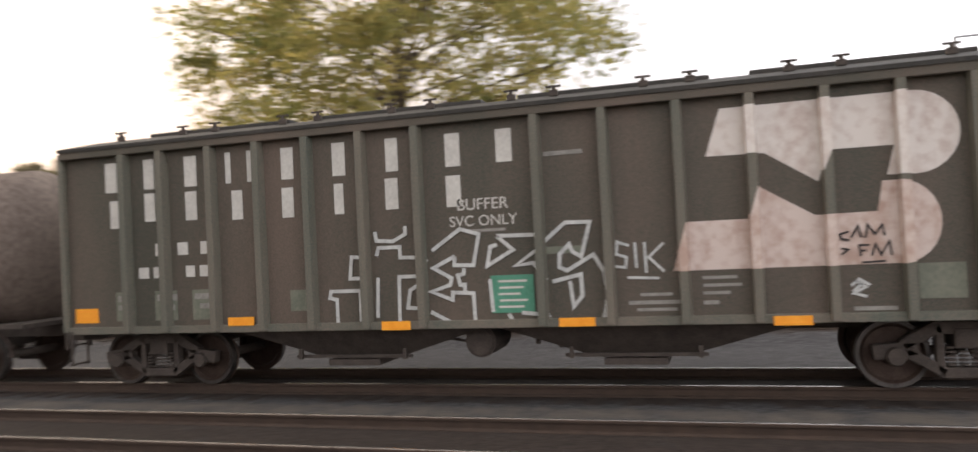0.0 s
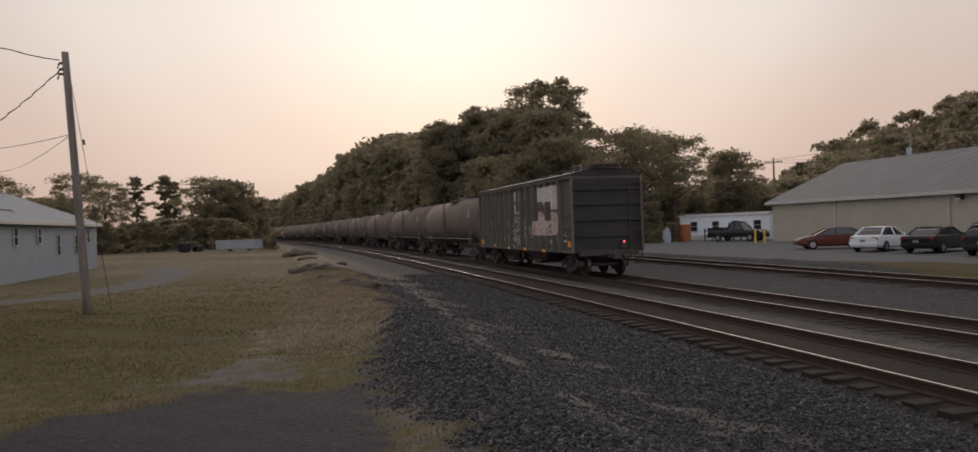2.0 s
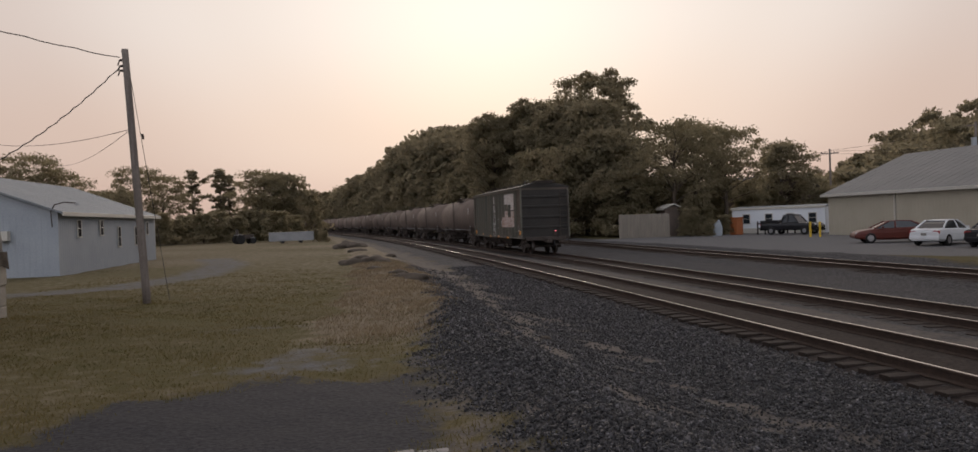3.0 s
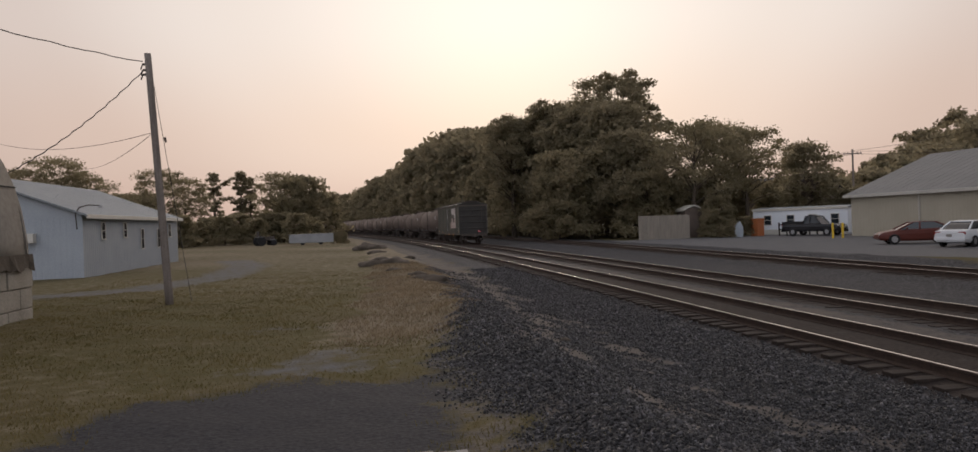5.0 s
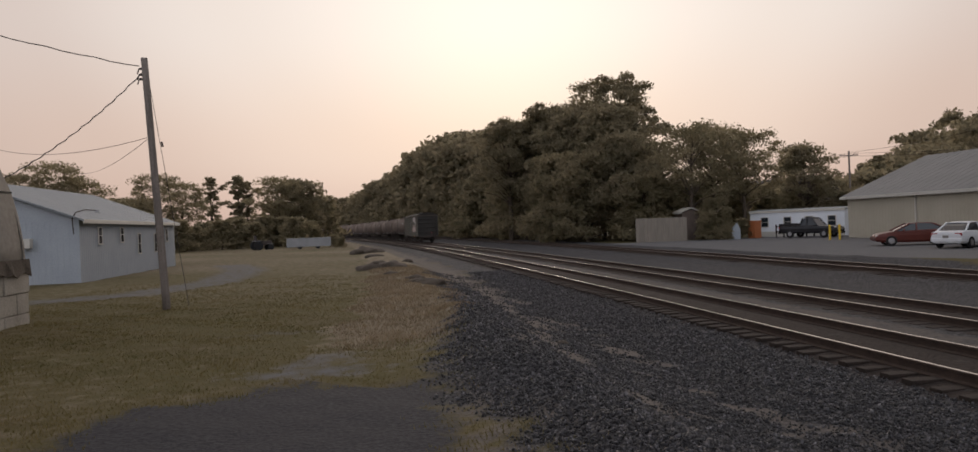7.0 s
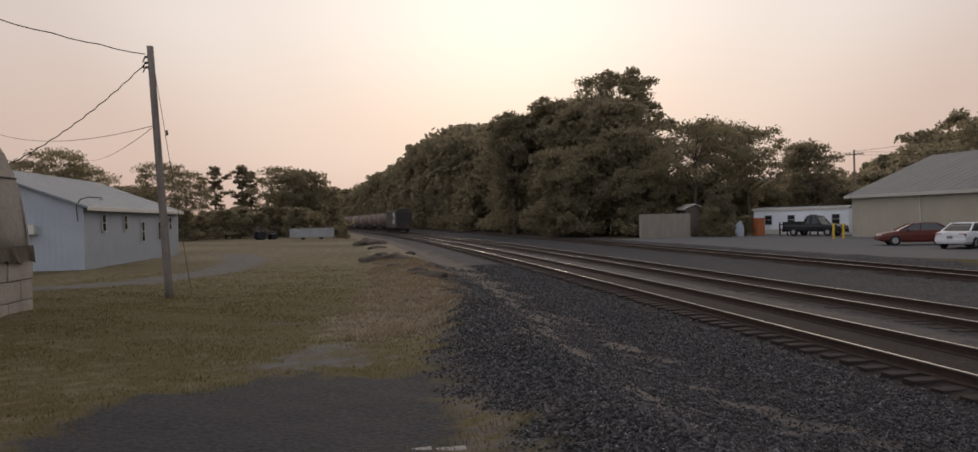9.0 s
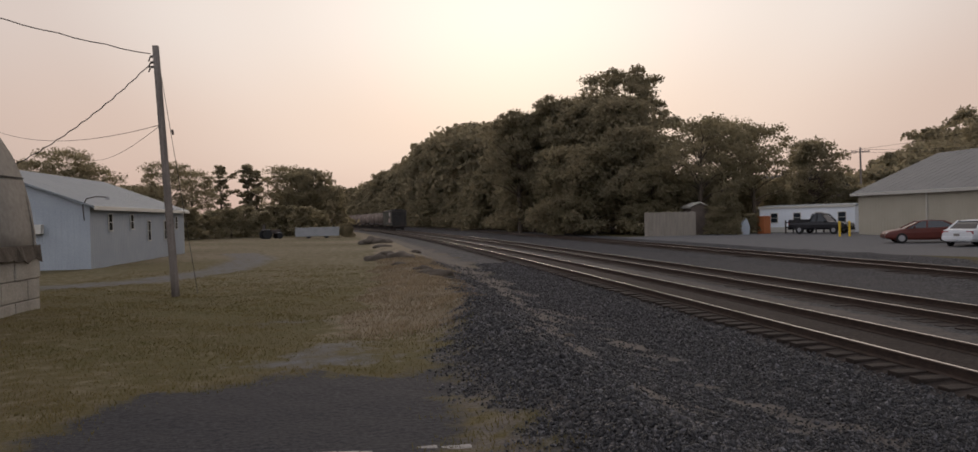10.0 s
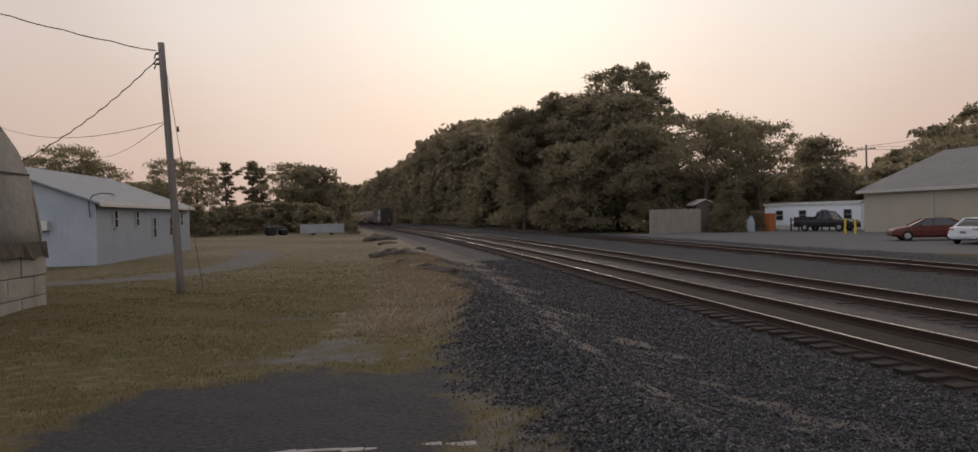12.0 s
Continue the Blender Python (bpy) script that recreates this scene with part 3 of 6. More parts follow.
def face_bar(parent, name, ya, yb, za, zb, material, x, label="", t=0.008):
    """A flat painted or riveted panel on the car's side, between two heights and two lengths."""
    ya, yb, za, zb = fit_y(ya), fit_y(yb), fit_z(za), fit_z(zb)
    return boxpart(name, (x - t / 2, (ya + yb) / 2, (za + zb) / 2), (t, abs(yb - ya), abs(zb - za)), material, parent, label)


def stroke(bm, pts, w, x, t=0.006):
    """One flat ribbon along a bent line on the car's side."""
    p = [Vector(q) for q in pts]
    left, right = [], []
    for k, q in enumerate(p):
        d0 = (q - p[k - 1]).normalized() if k else (p[1] - q).normalized()
        d1 = (p[k + 1] - q).normalized() if k < len(p) - 1 else d0
        d = d0 + d1
        d = d.normalized() if d.length > 0.3 else d1
        n = Vector((-d.y, d.x)) * (w / 2 / max(0.45, abs(d.dot(d1))))
        left.append(q + n); right.append(q - n)
    rows = [[bm.verts.new((x - t * s, v.x, v.y)) for s, v in ((0, a), (1, a), (1, b), (0, b))] for a, b in zip(left, right)]
    for a, b in zip(rows, rows[1:]):
        for k in range(4):
            bm.faces.new((a[k], a[(k + 1) % 4], b[(k + 1) % 4], b[k]))
    bm.faces.new(rows[0][::-1]); bm.faces.new(rows[-1])


def text_part(words, size, y, z, x, material, parent):
    cu = bpy.data.curves.new("lettering", 'FONT')
    cu.body, cu.size, cu.extrude, cu.align_x = words, size, 0.002, 'CENTER'
    tmp = new("lettering", cu)
    me = bpy.data.meshes.new_from_object(tmp.evaluated_get(bpy.context.evaluated_depsgraph_get()))
    bpy.data.objects.remove(tmp)
    me.materials.clear(); me.materials.append(material)
    ob = new("lettering", me)
    ob.parent = parent
    ob.matrix_basis = pose(x, fit_y(y), fit_z(z), 90, 0, -90)
    ob["label"] = "stencilled white words"
    return ob


SHEET, RIB = -1.46, 0.165   # the side sheet, and how far the ribs stand out from it


def fit_y(y):
    """The side's layout, fitted to the car's length."""
    return float(np.interp(y, [-7.8, -5.92, -2.37, -0.42, 7.8], [-7.66, -6.14, -2.60, -0.48, 7.70]))


def fit_z(z):
    return 2.2 + (z - 2.2) * 1.028


RIBS = [6.48, 5.71, 4.75, 3.86, 2.97, 2.04, 1.12, -0.69, -1.58, -2.52, -3.46, -4.38, -5.26, -6.12]


def hopper():
    car = tagged(empty("hopper_car"), "weathered dark green covered hopper car with graffiti, last of the train", "railway car")
    xs, L, z0, z1 = SHEET - 0.06, 7.68, 0.97, 4.15
    # sides and ends: one shell with a sloping floor and a peaked roof
    bm = bmesh.new()
    prof = [(SHEET, z0), (SHEET, z1), (-SHEET, z1), (-SHEET, z0)]
    loft(bm, [[(x, y, z) for x, z in prof] for y in (-L, L)])
    part("body", bm, M["hopper"], car, "dark green and brown weathered steel side")
    # A sheet over each end carries its shade as dark colour.
    for e in (-1, 1):
        boxpart("end_sheet", (0, e * (L + 0.012), 2.5), (2.96, 0.02, 2.95), M["end"], car, "steel end sheet coloured dark for shade")
    bm = bmesh.new()
    roof = [(-1.62, z1 - 0.04), (-1.62, z1 + 0.02), (-0.7, z1 + 0.24), (0.7, z1 + 0.24), (1.62, z1 + 0.02), (1.62, z1 - 0.04)]
    loft(bm, [[(x, y, z) for x, z in roof] for y in (-L - 0.03, L + 0.03)])
    rf = part("roof", bm, M["end"], car, "dusty peaked steel roof")
    for sx in (-1, 1):
        bm = bmesh.new()
        box(bm, (sx * 1.56, 0, z1 - 0.09), (0.08, 2 * L, 0.14), bevel=0.015)
        part("top_chord", bm, M["hopper"], car)
        bm = bmesh.new()
        box(bm, (sx * 1.50, 0, z0 + 0.05), (0.08, 2 * L, 0.12), bevel=0.01)
        part("side_sill", bm, M["rib"], car)
        for y in RIBS:
            bm = bmesh.new()
            y = fit_y(y)
            pr = [(0, -0.075), (sx * RIB, -0.055), (sx * RIB, 0.055), (0, 0.075)]
            loft(bm, [[(-sx * SHEET + a, y + b, z) for a, b in pr] for z in (z0 + 0.02, z1 - 0.16)])
            part("rib", bm, M["rib"], car, "pressed vertical side rib")
    # roof hatches and running board
    for k in range(22):
        y = -6.9 + k * 0.66
        for sx in (-1, 1):
            bm = bmesh.new()
            box(bm, (sx * 0.92, y, z1 + 0.235), (0.05, 0.14, 0.09), bevel=0.01)
            cyl(bm, (sx * 0.92, y, z1 + 0.27), (sx * 0.92, y, z1 + 0.33), 0.03, None, 8)
            box(bm, (sx * 0.92, y, z1 + 0.335), (0.05, 0.22, 0.025))
            if k % 3 != 2:
                part("hatch_clamp", bm, M["iron"], rf)
            else:
                bm.free()
    for y0 in (-5.2, -1.75, 1.75, 5.2):
        bm = bmesh.new()
        box(bm, (0, y0, z1 + 0.29), (1.1, 2.9, 0.10), bevel=0.03)
        part("hatch_cover", bm, M["end"], rf, "long loading hatch")
    bm = bmesh.new()
    for k in range(6):
        box(bm, (-0.62 + 0.2 * k, -L - 0.25, z1 + 0.36), (0.05, 0.8, 0.03))
    box(bm, (-0.1, -L - 0.05, z1 + 0.30), (1.3, 0.06, 0.10)); box(bm, (-0.1, -L - 0.6, z1 + 0.34), (1.3, 0.05, 0.06))
    part("running_board", bm, M["iron"], rf, "steel walkway over the car's end")
    bm = bmesh.new()
    pts = [(-0.85, -6.3, z1 + 0.2), (-0.85, -6.3, z1 + 0.42), (-0.85, -7.2, z1 + 0.42), (-0.85, -7.2, z1 + 0.2)]
    for a, b in zip(pts, pts[1:]):
        cyl(bm, a, b, 0.015, None, 6)
    part("grab_iron", bm, M["silver"], rf)
    # ends: stiffeners, sheets and ladders
    for e in (-1, 1):
        for z in (3.55, 2.95, 2.3, 1.65):
            bm = bmesh.new()
            pr = [(0, -0.09), (e * 0.09, -0.05), (e * 0.09, 0.05), (0, 0.09)]
            loft(bm, [[(x, e * L + a, z + b) for a, b in pr] for x in (-1.5, 1.5)])
            part("end_rib", bm, M["end"], car)
        for sx in (-1, 1):
            bm = bmesh.new()
            box(bm, (sx * 1.52, e * (L + 0.03), 2.55), (0.10, 0.10, 3.1), bevel=0.015)
            part("corner_post", bm, M["rib"], car)
        bm = bmesh.new()
        for z in np.arange(0.75, 3.8, 0.38):
            box(bm, (1.2 if e < 0 else -1.2, e * (L + 0.14), z), (0.5, 0.03, 0.03))
        for dx in (-0.25, 0.25):
            box(bm, ((1.2 if e < 0 else -1.2) + dx, e * (L + 0.12), 2.3), (0.04, 0.05, 3.2))
        part("ladder", bm, M["iron"], car)
        bm = bmesh.new()
        box(bm, (0, e * (L + 0.05), 0.95), (2.6, 0.30, 0.22), bevel=0.02)
        part("end_sill", bm, M["iron"], car)
        bm = bmesh.new()
        box(bm, (0, e * (L + 0.45), 0.84), (0.22, 0.7, 0.2), bevel=0.02); box(bm, (0.03, e * (L + 0.82), 0.84), (0.32, 0.22, 0.28), bevel=0.04)
        part("coupler", bm, M["iron"], car)
        bm = bmesh.new()
        cyl(bm, (0.5, e * (L + 0.2), 0.85), (0.42, e * (L + 0.55), 0.5), 0.03, None, 8)
        part("air_hose", bm, M["wire"], car)
        bm = bmesh.new()
        for dx in (-0.17, 0.17):
            box(bm, (1.4 + dx if e < 0 else -1.4 + dx, e * (L - 0.1), 0.72), (0.03, 0.03, 0.6))
        box(bm, (1.4 if e < 0 else -1.4, e * (L - 0.1), 0.45), (0.38, 0.05, 0.03))
        part("step_iron", bm, M["iron"], car)
    # grab irons on the rear side panel
    for z in (2.5, 2.03, 1.58):
        bm = bmesh.new()
        cyl(bm, (xs - 0.05, -6.95, z), (xs - 0.05, -7.45, z), 0.012, None, 6)
        for y in (-6.95, -7.45):
            box(bm, (xs + 0.01, y, z), (0.10, 0.07, 0.07))
        part("grab_iron", bm, M["rib"], car)
    # underframe: centre sill, hopper gates, brake gear
    boxpart("centre_sill", (0, 0, 0.88), (0.5, 2 * L, 0.28), M["iron"], car)
    for y in (-2.0, 2.4):
        bm = bmesh.new()
        loft(bm, [[(-1.4, y - 2.3, z0), (1.4, y - 2.3, z0), (1.4, y + 2.0, z0), (-1.4, y + 2.0, z0)], [(-1.0, y - 0.8, 0.50), (1.0, y - 0.8, 0.50), (1.0, y + 0.7, 0.50), (-1.0, y + 0.7, 0.50)]])
        part("hopper_bay", bm, M["iron"], car, "sloping discharge bay")
        bm = bmesh.new()
        box(bm, (0, y, 0.42), (2.4, 0.9, 0.10), bevel=0.02)
        for sy in (-1, 1):
            box(bm, (-1.25, y + sy * 0.9, 0.56), (0.06, 0.06, 0.16)); box(bm, (-1.2, y + sy * 0.5, 0.52), (0.05, 1.0, 0.05))
        part("discharge_gate", bm, M["iron"], car)
    bm = bmesh.new()
    cyl(bm, (-1.15, 0.30, 0.72), (-0.3, 0.30, 0.72), 0.24, None, 18)
    cyl(bm, (-1.2, 0.30, 0.72), (-1.15, 0.30, 0.72), 0.2, None, 18)
    part("brake_reservoir", bm, M["iron"], car)
    boxpart("brake_hanger", (-0.7, 0.3, 0.95), (0.4, 0.14, 0.2), M["iron"], car)
    for y, dz in ((-0.55, 0.8), (-0.9, 0.74), (1.1, 0.8)):
        bm = bmesh.new()
        cyl(bm, (-1.0, y, dz), (-1.0, y - 0.6, dz - 0.1), 0.025, None, 6)
        cyl(bm, (-1.0, y, dz - 0.14), (-1.0, y, dz + 0.1), 0.04, None, 6)
        part("brake_rod", bm, M["iron"], car)
    for y in (-6.2, 6.2):
        truck(car, y)
    # painted panels; the car's side looks towards -x
    x = xs + 0.06
    for ya, yb, za, zb in ((7.67, 7.19, 1.42, 1.18), (4.51, 4.03, 1.23, 1.10), (1.8, 1.33, 1.12, 0.99), (-0.9, -1.37, 1.12, 1.0), (-3.62, -4.09, 1.09, 0.97), (-6.95, -7.40, 1.47, 1.24)):
        face_bar(car, "reflector", ya, yb, za, zb, M["orange"], SHEET - 0.085 if za < 1.25 else x, "orange reflective strip", 0.012)
    for ya, yb, za, zb in ((7.0, 6.62, 3.83, 3.34), (6.2, 5.85, 3.84, 3.35), (5.38, 5.0, 3.83, 3.34), (4.58, 4.34, 3.83, 3.34), (4.1, 4.0, 3.83, 3.34), (3.54, 3.18, 3.82, 3.33), (2.63, 2.27, 3.82, 3.32),
                           (1.72, 1.38, 3.81, 3.32), (0.75, 0.38, 3.80, 3.32), (-0.04, -0.42, 3.80, 3.33),
                           (6.92, 6.54, 3.2, 2.74), (6.2, 5.85, 3.28, 2.82), (5.38, 5.02, 3.26, 2.8), (4.48, 4.14, 3.22, 2.76), (3.55, 3.2, 3.2, 2.74), (2.62, 2.32, 3.2, 2.74), (1.75, 1.4, 3.22, 2.76), (0.76, 0.39, 3.19, 2.74)):
        # the faded owner's name, letter by letter, as plain bars
        cut = 0.07 if ya - yb > 0.2 else 0.0
        face_bar(car, "lettering_bar", ya - cut, yb + cut, za, zb, M["letter"], x, "faded white letter-sized bar")
    for ya, yb, za, zb in ((5.95, 5.65, 2.48, 2.22), (5.5, 5.3, 2.48, 2.22), (5.05, 4.85, 2.48, 2.22), (6.3, 6.1, 2.1, 1.86), (6.0, 5.82, 2.1, 1.86), (5.35, 5.18, 2.1, 1.86), (5.08, 4.92, 2.1, 1.86), (4.86, 4.68, 2.1, 1.86)):
        face_bar(car, "number_bar", ya, yb, za - 0.03, zb + 0.03, M["letter"], x, "white number-sized bar")
    for ya, yb, za, zb in ((6.75, 6.45, 1.62, 1.52), (6.75, 6.5, 1.46, 1.38), (5.95, 5.55, 1.62, 1.52), (5.85, 5.6, 1.45, 1.36), (5.2, 4.75, 1.62, 1.53), (5.1, 4.8, 1.46, 1.38),
                           (-1.95, -2.35, 1.42, 1.38), (-1.8, -2.45, 1.32, 1.27), (-1.9, -2.4, 1.22, 1.18), (-2.75, -3.2, 1.62, 1.58), (-2.75, -3.25, 1.52, 1.48), (-2.75, -3.1, 1.42, 1.38), (-2.75, -2.95, 1.30, 1.25),
                           (-4.6, -5.1, 1.18, 1.13), (-0.78, -1.3, 3.42, 3.36), (-6.55, -6.75, 1.84, 1.79), (0.4, -0.2, 2.40, 2.36), (3.4, 3.0, 1.62, 1.3), (-0.75, -1.25, 2.1, 2.0)):
        face_bar(car, "stencil_bar", ya, yb, za, zb, M["patch"] if abs(za - zb) > 0.09 and ya < 4 else M["stencil"], x, "small stencilled line")
    for ya, yb in ((6.8, 6.4), (6.0, 5.55), (5.25, 4.7)):
        face_bar(car, "stencil_panel", ya, yb, 1.68, 1.2, M["patch"], x + 0.003, "faded grey-green panel", 0.004)
    face_bar(car, "green_panel", 0.06, -0.57, 1.73, 1.2, M["green"], x - 0.006, "green stencilled notice panel")
    for k in range(5):
        face_bar(car, "stencil_bar", -0.05 - 0.02 * (k % 2), -0.48 + 0.05 * (k % 3), 1.66 - k * 0.09, 1.63 - k * 0.09, M["letter"], x - 0.012, "small stencilled line", 0.004)
    face_bar(car, "faded_panel", -5.36, -5.89, 1.69, 1.26, M["patch"], x, "faded square panel")
    fr = face_bar(car, "consolidated_stencil", -6.36, -6.78, 1.72, 1.44, M["letter"], x, "white-framed black stencil")
    face_bar(fr, "stencil_field", -6.39, -6.57, 1.69, 1.51, M["black_paint"], x - 0.010, "", 0.004)
    face_bar(fr, "stencil_field", -6.59, -6.75, 1.69, 1.51, M["black_paint"], x - 0.010, "", 0.004)
    text_part("BUFFER", 0.24, 0.14, 2.68, x - 0.006, M["letter"], car)
    text_part("SVC ONLY", 0.22, 0.14, 2.45, x - 0.006, M["letter"], car)
    # large two-piece emblem, wrapped over the ribs by its own steps
    xw = SHEET

    def emblem(outline, paint):
        bm = bmesh.new()
        outline = [(fit_y(y), fit_z(z)) for y, z in outline]
        prism(bm, [(xw, y, z) for y, z in outline], (-0.005, 0, 0))
        part("emblem", bm, paint, car, "peeling white painted emblem with rust")
        # where it runs over the ribs
        n = len(outline)
        def cuts(y):
            return sorted(a[1] + (y - a[0]) / (b[0] - a[0]) * (b[1] - a[1]) for a, b in ((outline[k], outline[(k + 1) % n]) for k in range(n)) if (a[0] - y) * (b[0] - y) < 0)
        for y in map(fit_y, RIBS):
            za, zb = cuts(y - 0.065), cuts(y + 0.065)
            if len(za) != len(zb):
                continue
            for k in range(0, len(za) - 1, 2):
                bm = bmesh.new()
                loft(bm, [[(xw - 0.004, y - 0.08, za[q]), (xw - RIB - 0.004, y - 0.058, za[q]), (xw - RIB - 0.004, y + 0.058, zb[q]), (xw - 0.004, y + 0.08, zb[q])] for q in (k, k + 1)])
                part("emblem", bm, paint, car, "white paint carried over a rib")

    arc = lambda cy, cz, ry, rz: [(cy - ry * math.sin(a), cz + rz * math.cos(a)) for a in np.linspace(0, math.pi, 14)]
    emblem([(-2.87, 3.18), (-3.08, 3.79), (-5.40, 3.80)] + arc(-5.40, 3.29, 0.52, 0.51)[1:] + [(-5.07, 2.79), (-5.17, 3.15), (-4.42, 3.15), (-4.26, 2.76), (-3.62, 3.17)], M["white"])
    emblem([(-2.37, 1.70), (-2.57, 2.34), (-3.38, 2.34), (-3.52, 2.75), (-4.2, 2.34), (-4.94, 2.35), (-5.01, 2.72), (-5.2, 2.72)] + arc(-5.2, 2.21, 0.46, 0.51)[1:], M["emblem_low"])
    # spray paint
    xg = x - 0.012
    tags = ([(2.50, 1.02), (2.50, 1.43), (2.62, 1.46), (2.60, 1.56), (2.10, 1.56), (2.10, 1.13), (1.98, 1.19)], [(1.92, 2.06), (2.22, 2.08), (2.26, 1.75), (1.91, 1.75)], [(1.82, 1.14), (1.79, 1.75)],
            [(1.80, 2.08), (1.76, 2.20), (1.41, 2.20), (1.41, 2.04), (1.07, 2.03), (1.11, 1.75), (1.44, 1.75), (1.46, 1.08)], [(1.81, 2.45), (1.79, 2.31), (1.52, 2.29), (1.31, 2.39), (1.31, 2.51)],
            [(0.99, 1.71), (1.27, 1.54), (1.32, 1.28), (1.00, 1.26)], [(0.98, 2.00), (1.10, 1.82)],
            [(0.54, 2.02), (0.88, 1.86), (0.60, 1.70), (0.63, 1.60), (0.93, 1.51), (0.60, 1.38), (0.59, 1.49), (0.27, 1.47), (0.26, 1.02)], [(0.54, 2.02), (0.55, 1.89), (0.25, 1.88), (0.15, 2.33), (0.44, 2.42), (0.89, 2.12)],
            [(0.40, 1.84), (0.41, 1.76), (0.50, 1.74), (0.47, 1.60), (0.40, 1.60), (0.40, 1.50)], [(0.95, 1.21), (0.62, 1.04)],
            [(-0.12, 2.29), (-0.36, 2.08), (0.04, 1.86), (-0.02, 2.14), (-0.12, 2.16)], [(-0.12, 2.29), (-0.75, 2.28), (-0.75, 2.09), (-0.39, 1.85), (-0.65, 1.88), (-0.84, 1.62)], [(0.01, 1.67), (-0.02, 1.19)],
            [(-0.81, 1.48), (-0.77, 1.23), (-0.83, 1.13), (-0.45, 1.17)], [(-0.25, 1.16), (-0.32, 1.04), (-0.20, 1.02)],
            [(-0.83, 2.18), (-1.14, 2.43), (-1.49, 2.42), (-1.35, 1.94), (-1.23, 2.01), (-1.18, 2.12), (-1.04, 1.98), (-1.03, 1.80), (-1.14, 1.75), (-1.52, 1.96), (-1.66, 1.72), (-1.70, 1.38), (-1.62, 1.02)],
            [(-0.92, 1.60), (-1.33, 1.69), (-1.34, 1.39), (-1.21, 1.24), (-1.17, 1.60)])
    small = ([(-2.02, 2.06), (-1.86, 2.12), (-1.84, 1.95), (-1.98, 1.90), (-1.96, 1.76), (-1.82, 1.78)], [(-2.10, 2.10), (-2.11, 1.75)], [(-2.23, 2.10), (-2.24, 1.68)], [(-2.49, 2.08), (-2.28, 1.89), (-2.48, 1.69)], [(-1.98, 1.62), (-2.41, 1.60)],
             [(-4.86, 1.48), (-4.97, 1.40), (-4.83, 1.32), (-4.98, 1.28)], [(-4.80, 1.42), (-4.90, 1.50), (-5.02, 1.42)], [(-4.82, 1.34), (-4.94, 1.46)])
    for pts, w in [(q, 0.055) for q in tags] + [(q, 0.036) for q in small]:
        bm = bmesh.new()
        stroke(bm, pts, w, xg)
        part("spray_stroke", bm, M["graffiti"], car, "white sprayed graffiti outline")
    for pts in ([(-4.81, 2.11), (-4.70, 2.08), (-4.72, 2.02), (-4.81, 2.0)], [(-4.83, 2.03), (-4.92, 2.18), (-4.95, 2.03)], [(-5.0, 2.02), (-5.03, 2.19), (-5.11, 2.06), (-5.20, 2.18), (-5.22, 2.04)], [(-4.71, 1.90), (-4.79, 1.88), (-4.71, 1.82)],
                [(-4.94, 1.79), (-4.92, 1.93), (-5.04, 1.93)], [(-4.93, 1.86), (-5.0, 1.86)], [(-5.06, 1.79), (-5.11, 1.94), (-5.17, 1.80), (-5.27, 1.97), (-5.29, 1.79)], [(-4.94, 1.71), (-5.22, 1.72)]):
        bm = bmesh.new()
        stroke(bm, pts, 0.026, xw - 0.012)
        part("spray_stroke", bm, M["black_paint"], car, "black sprayed scrawl")
    # tail lamp on the rear coupler
    bm = bmesh.new()
    box(bm, (0.55, -L - 0.3, 1.28), (0.2, 0.16, 0.34), bevel=0.03)
    td = part("tail_device", bm, M["iron"], car, "end-of-train box")
    bm = bmesh.new()
    bmesh.ops.create_uvsphere(bm, u_segments=12, v_segments=8, radius=0.035, matrix=Matrix.Translation((0.55, -L - 0.40, 1.38)))
    part("tail_lamp", bm, red_glow, td, "glowing red lamp")
    return car


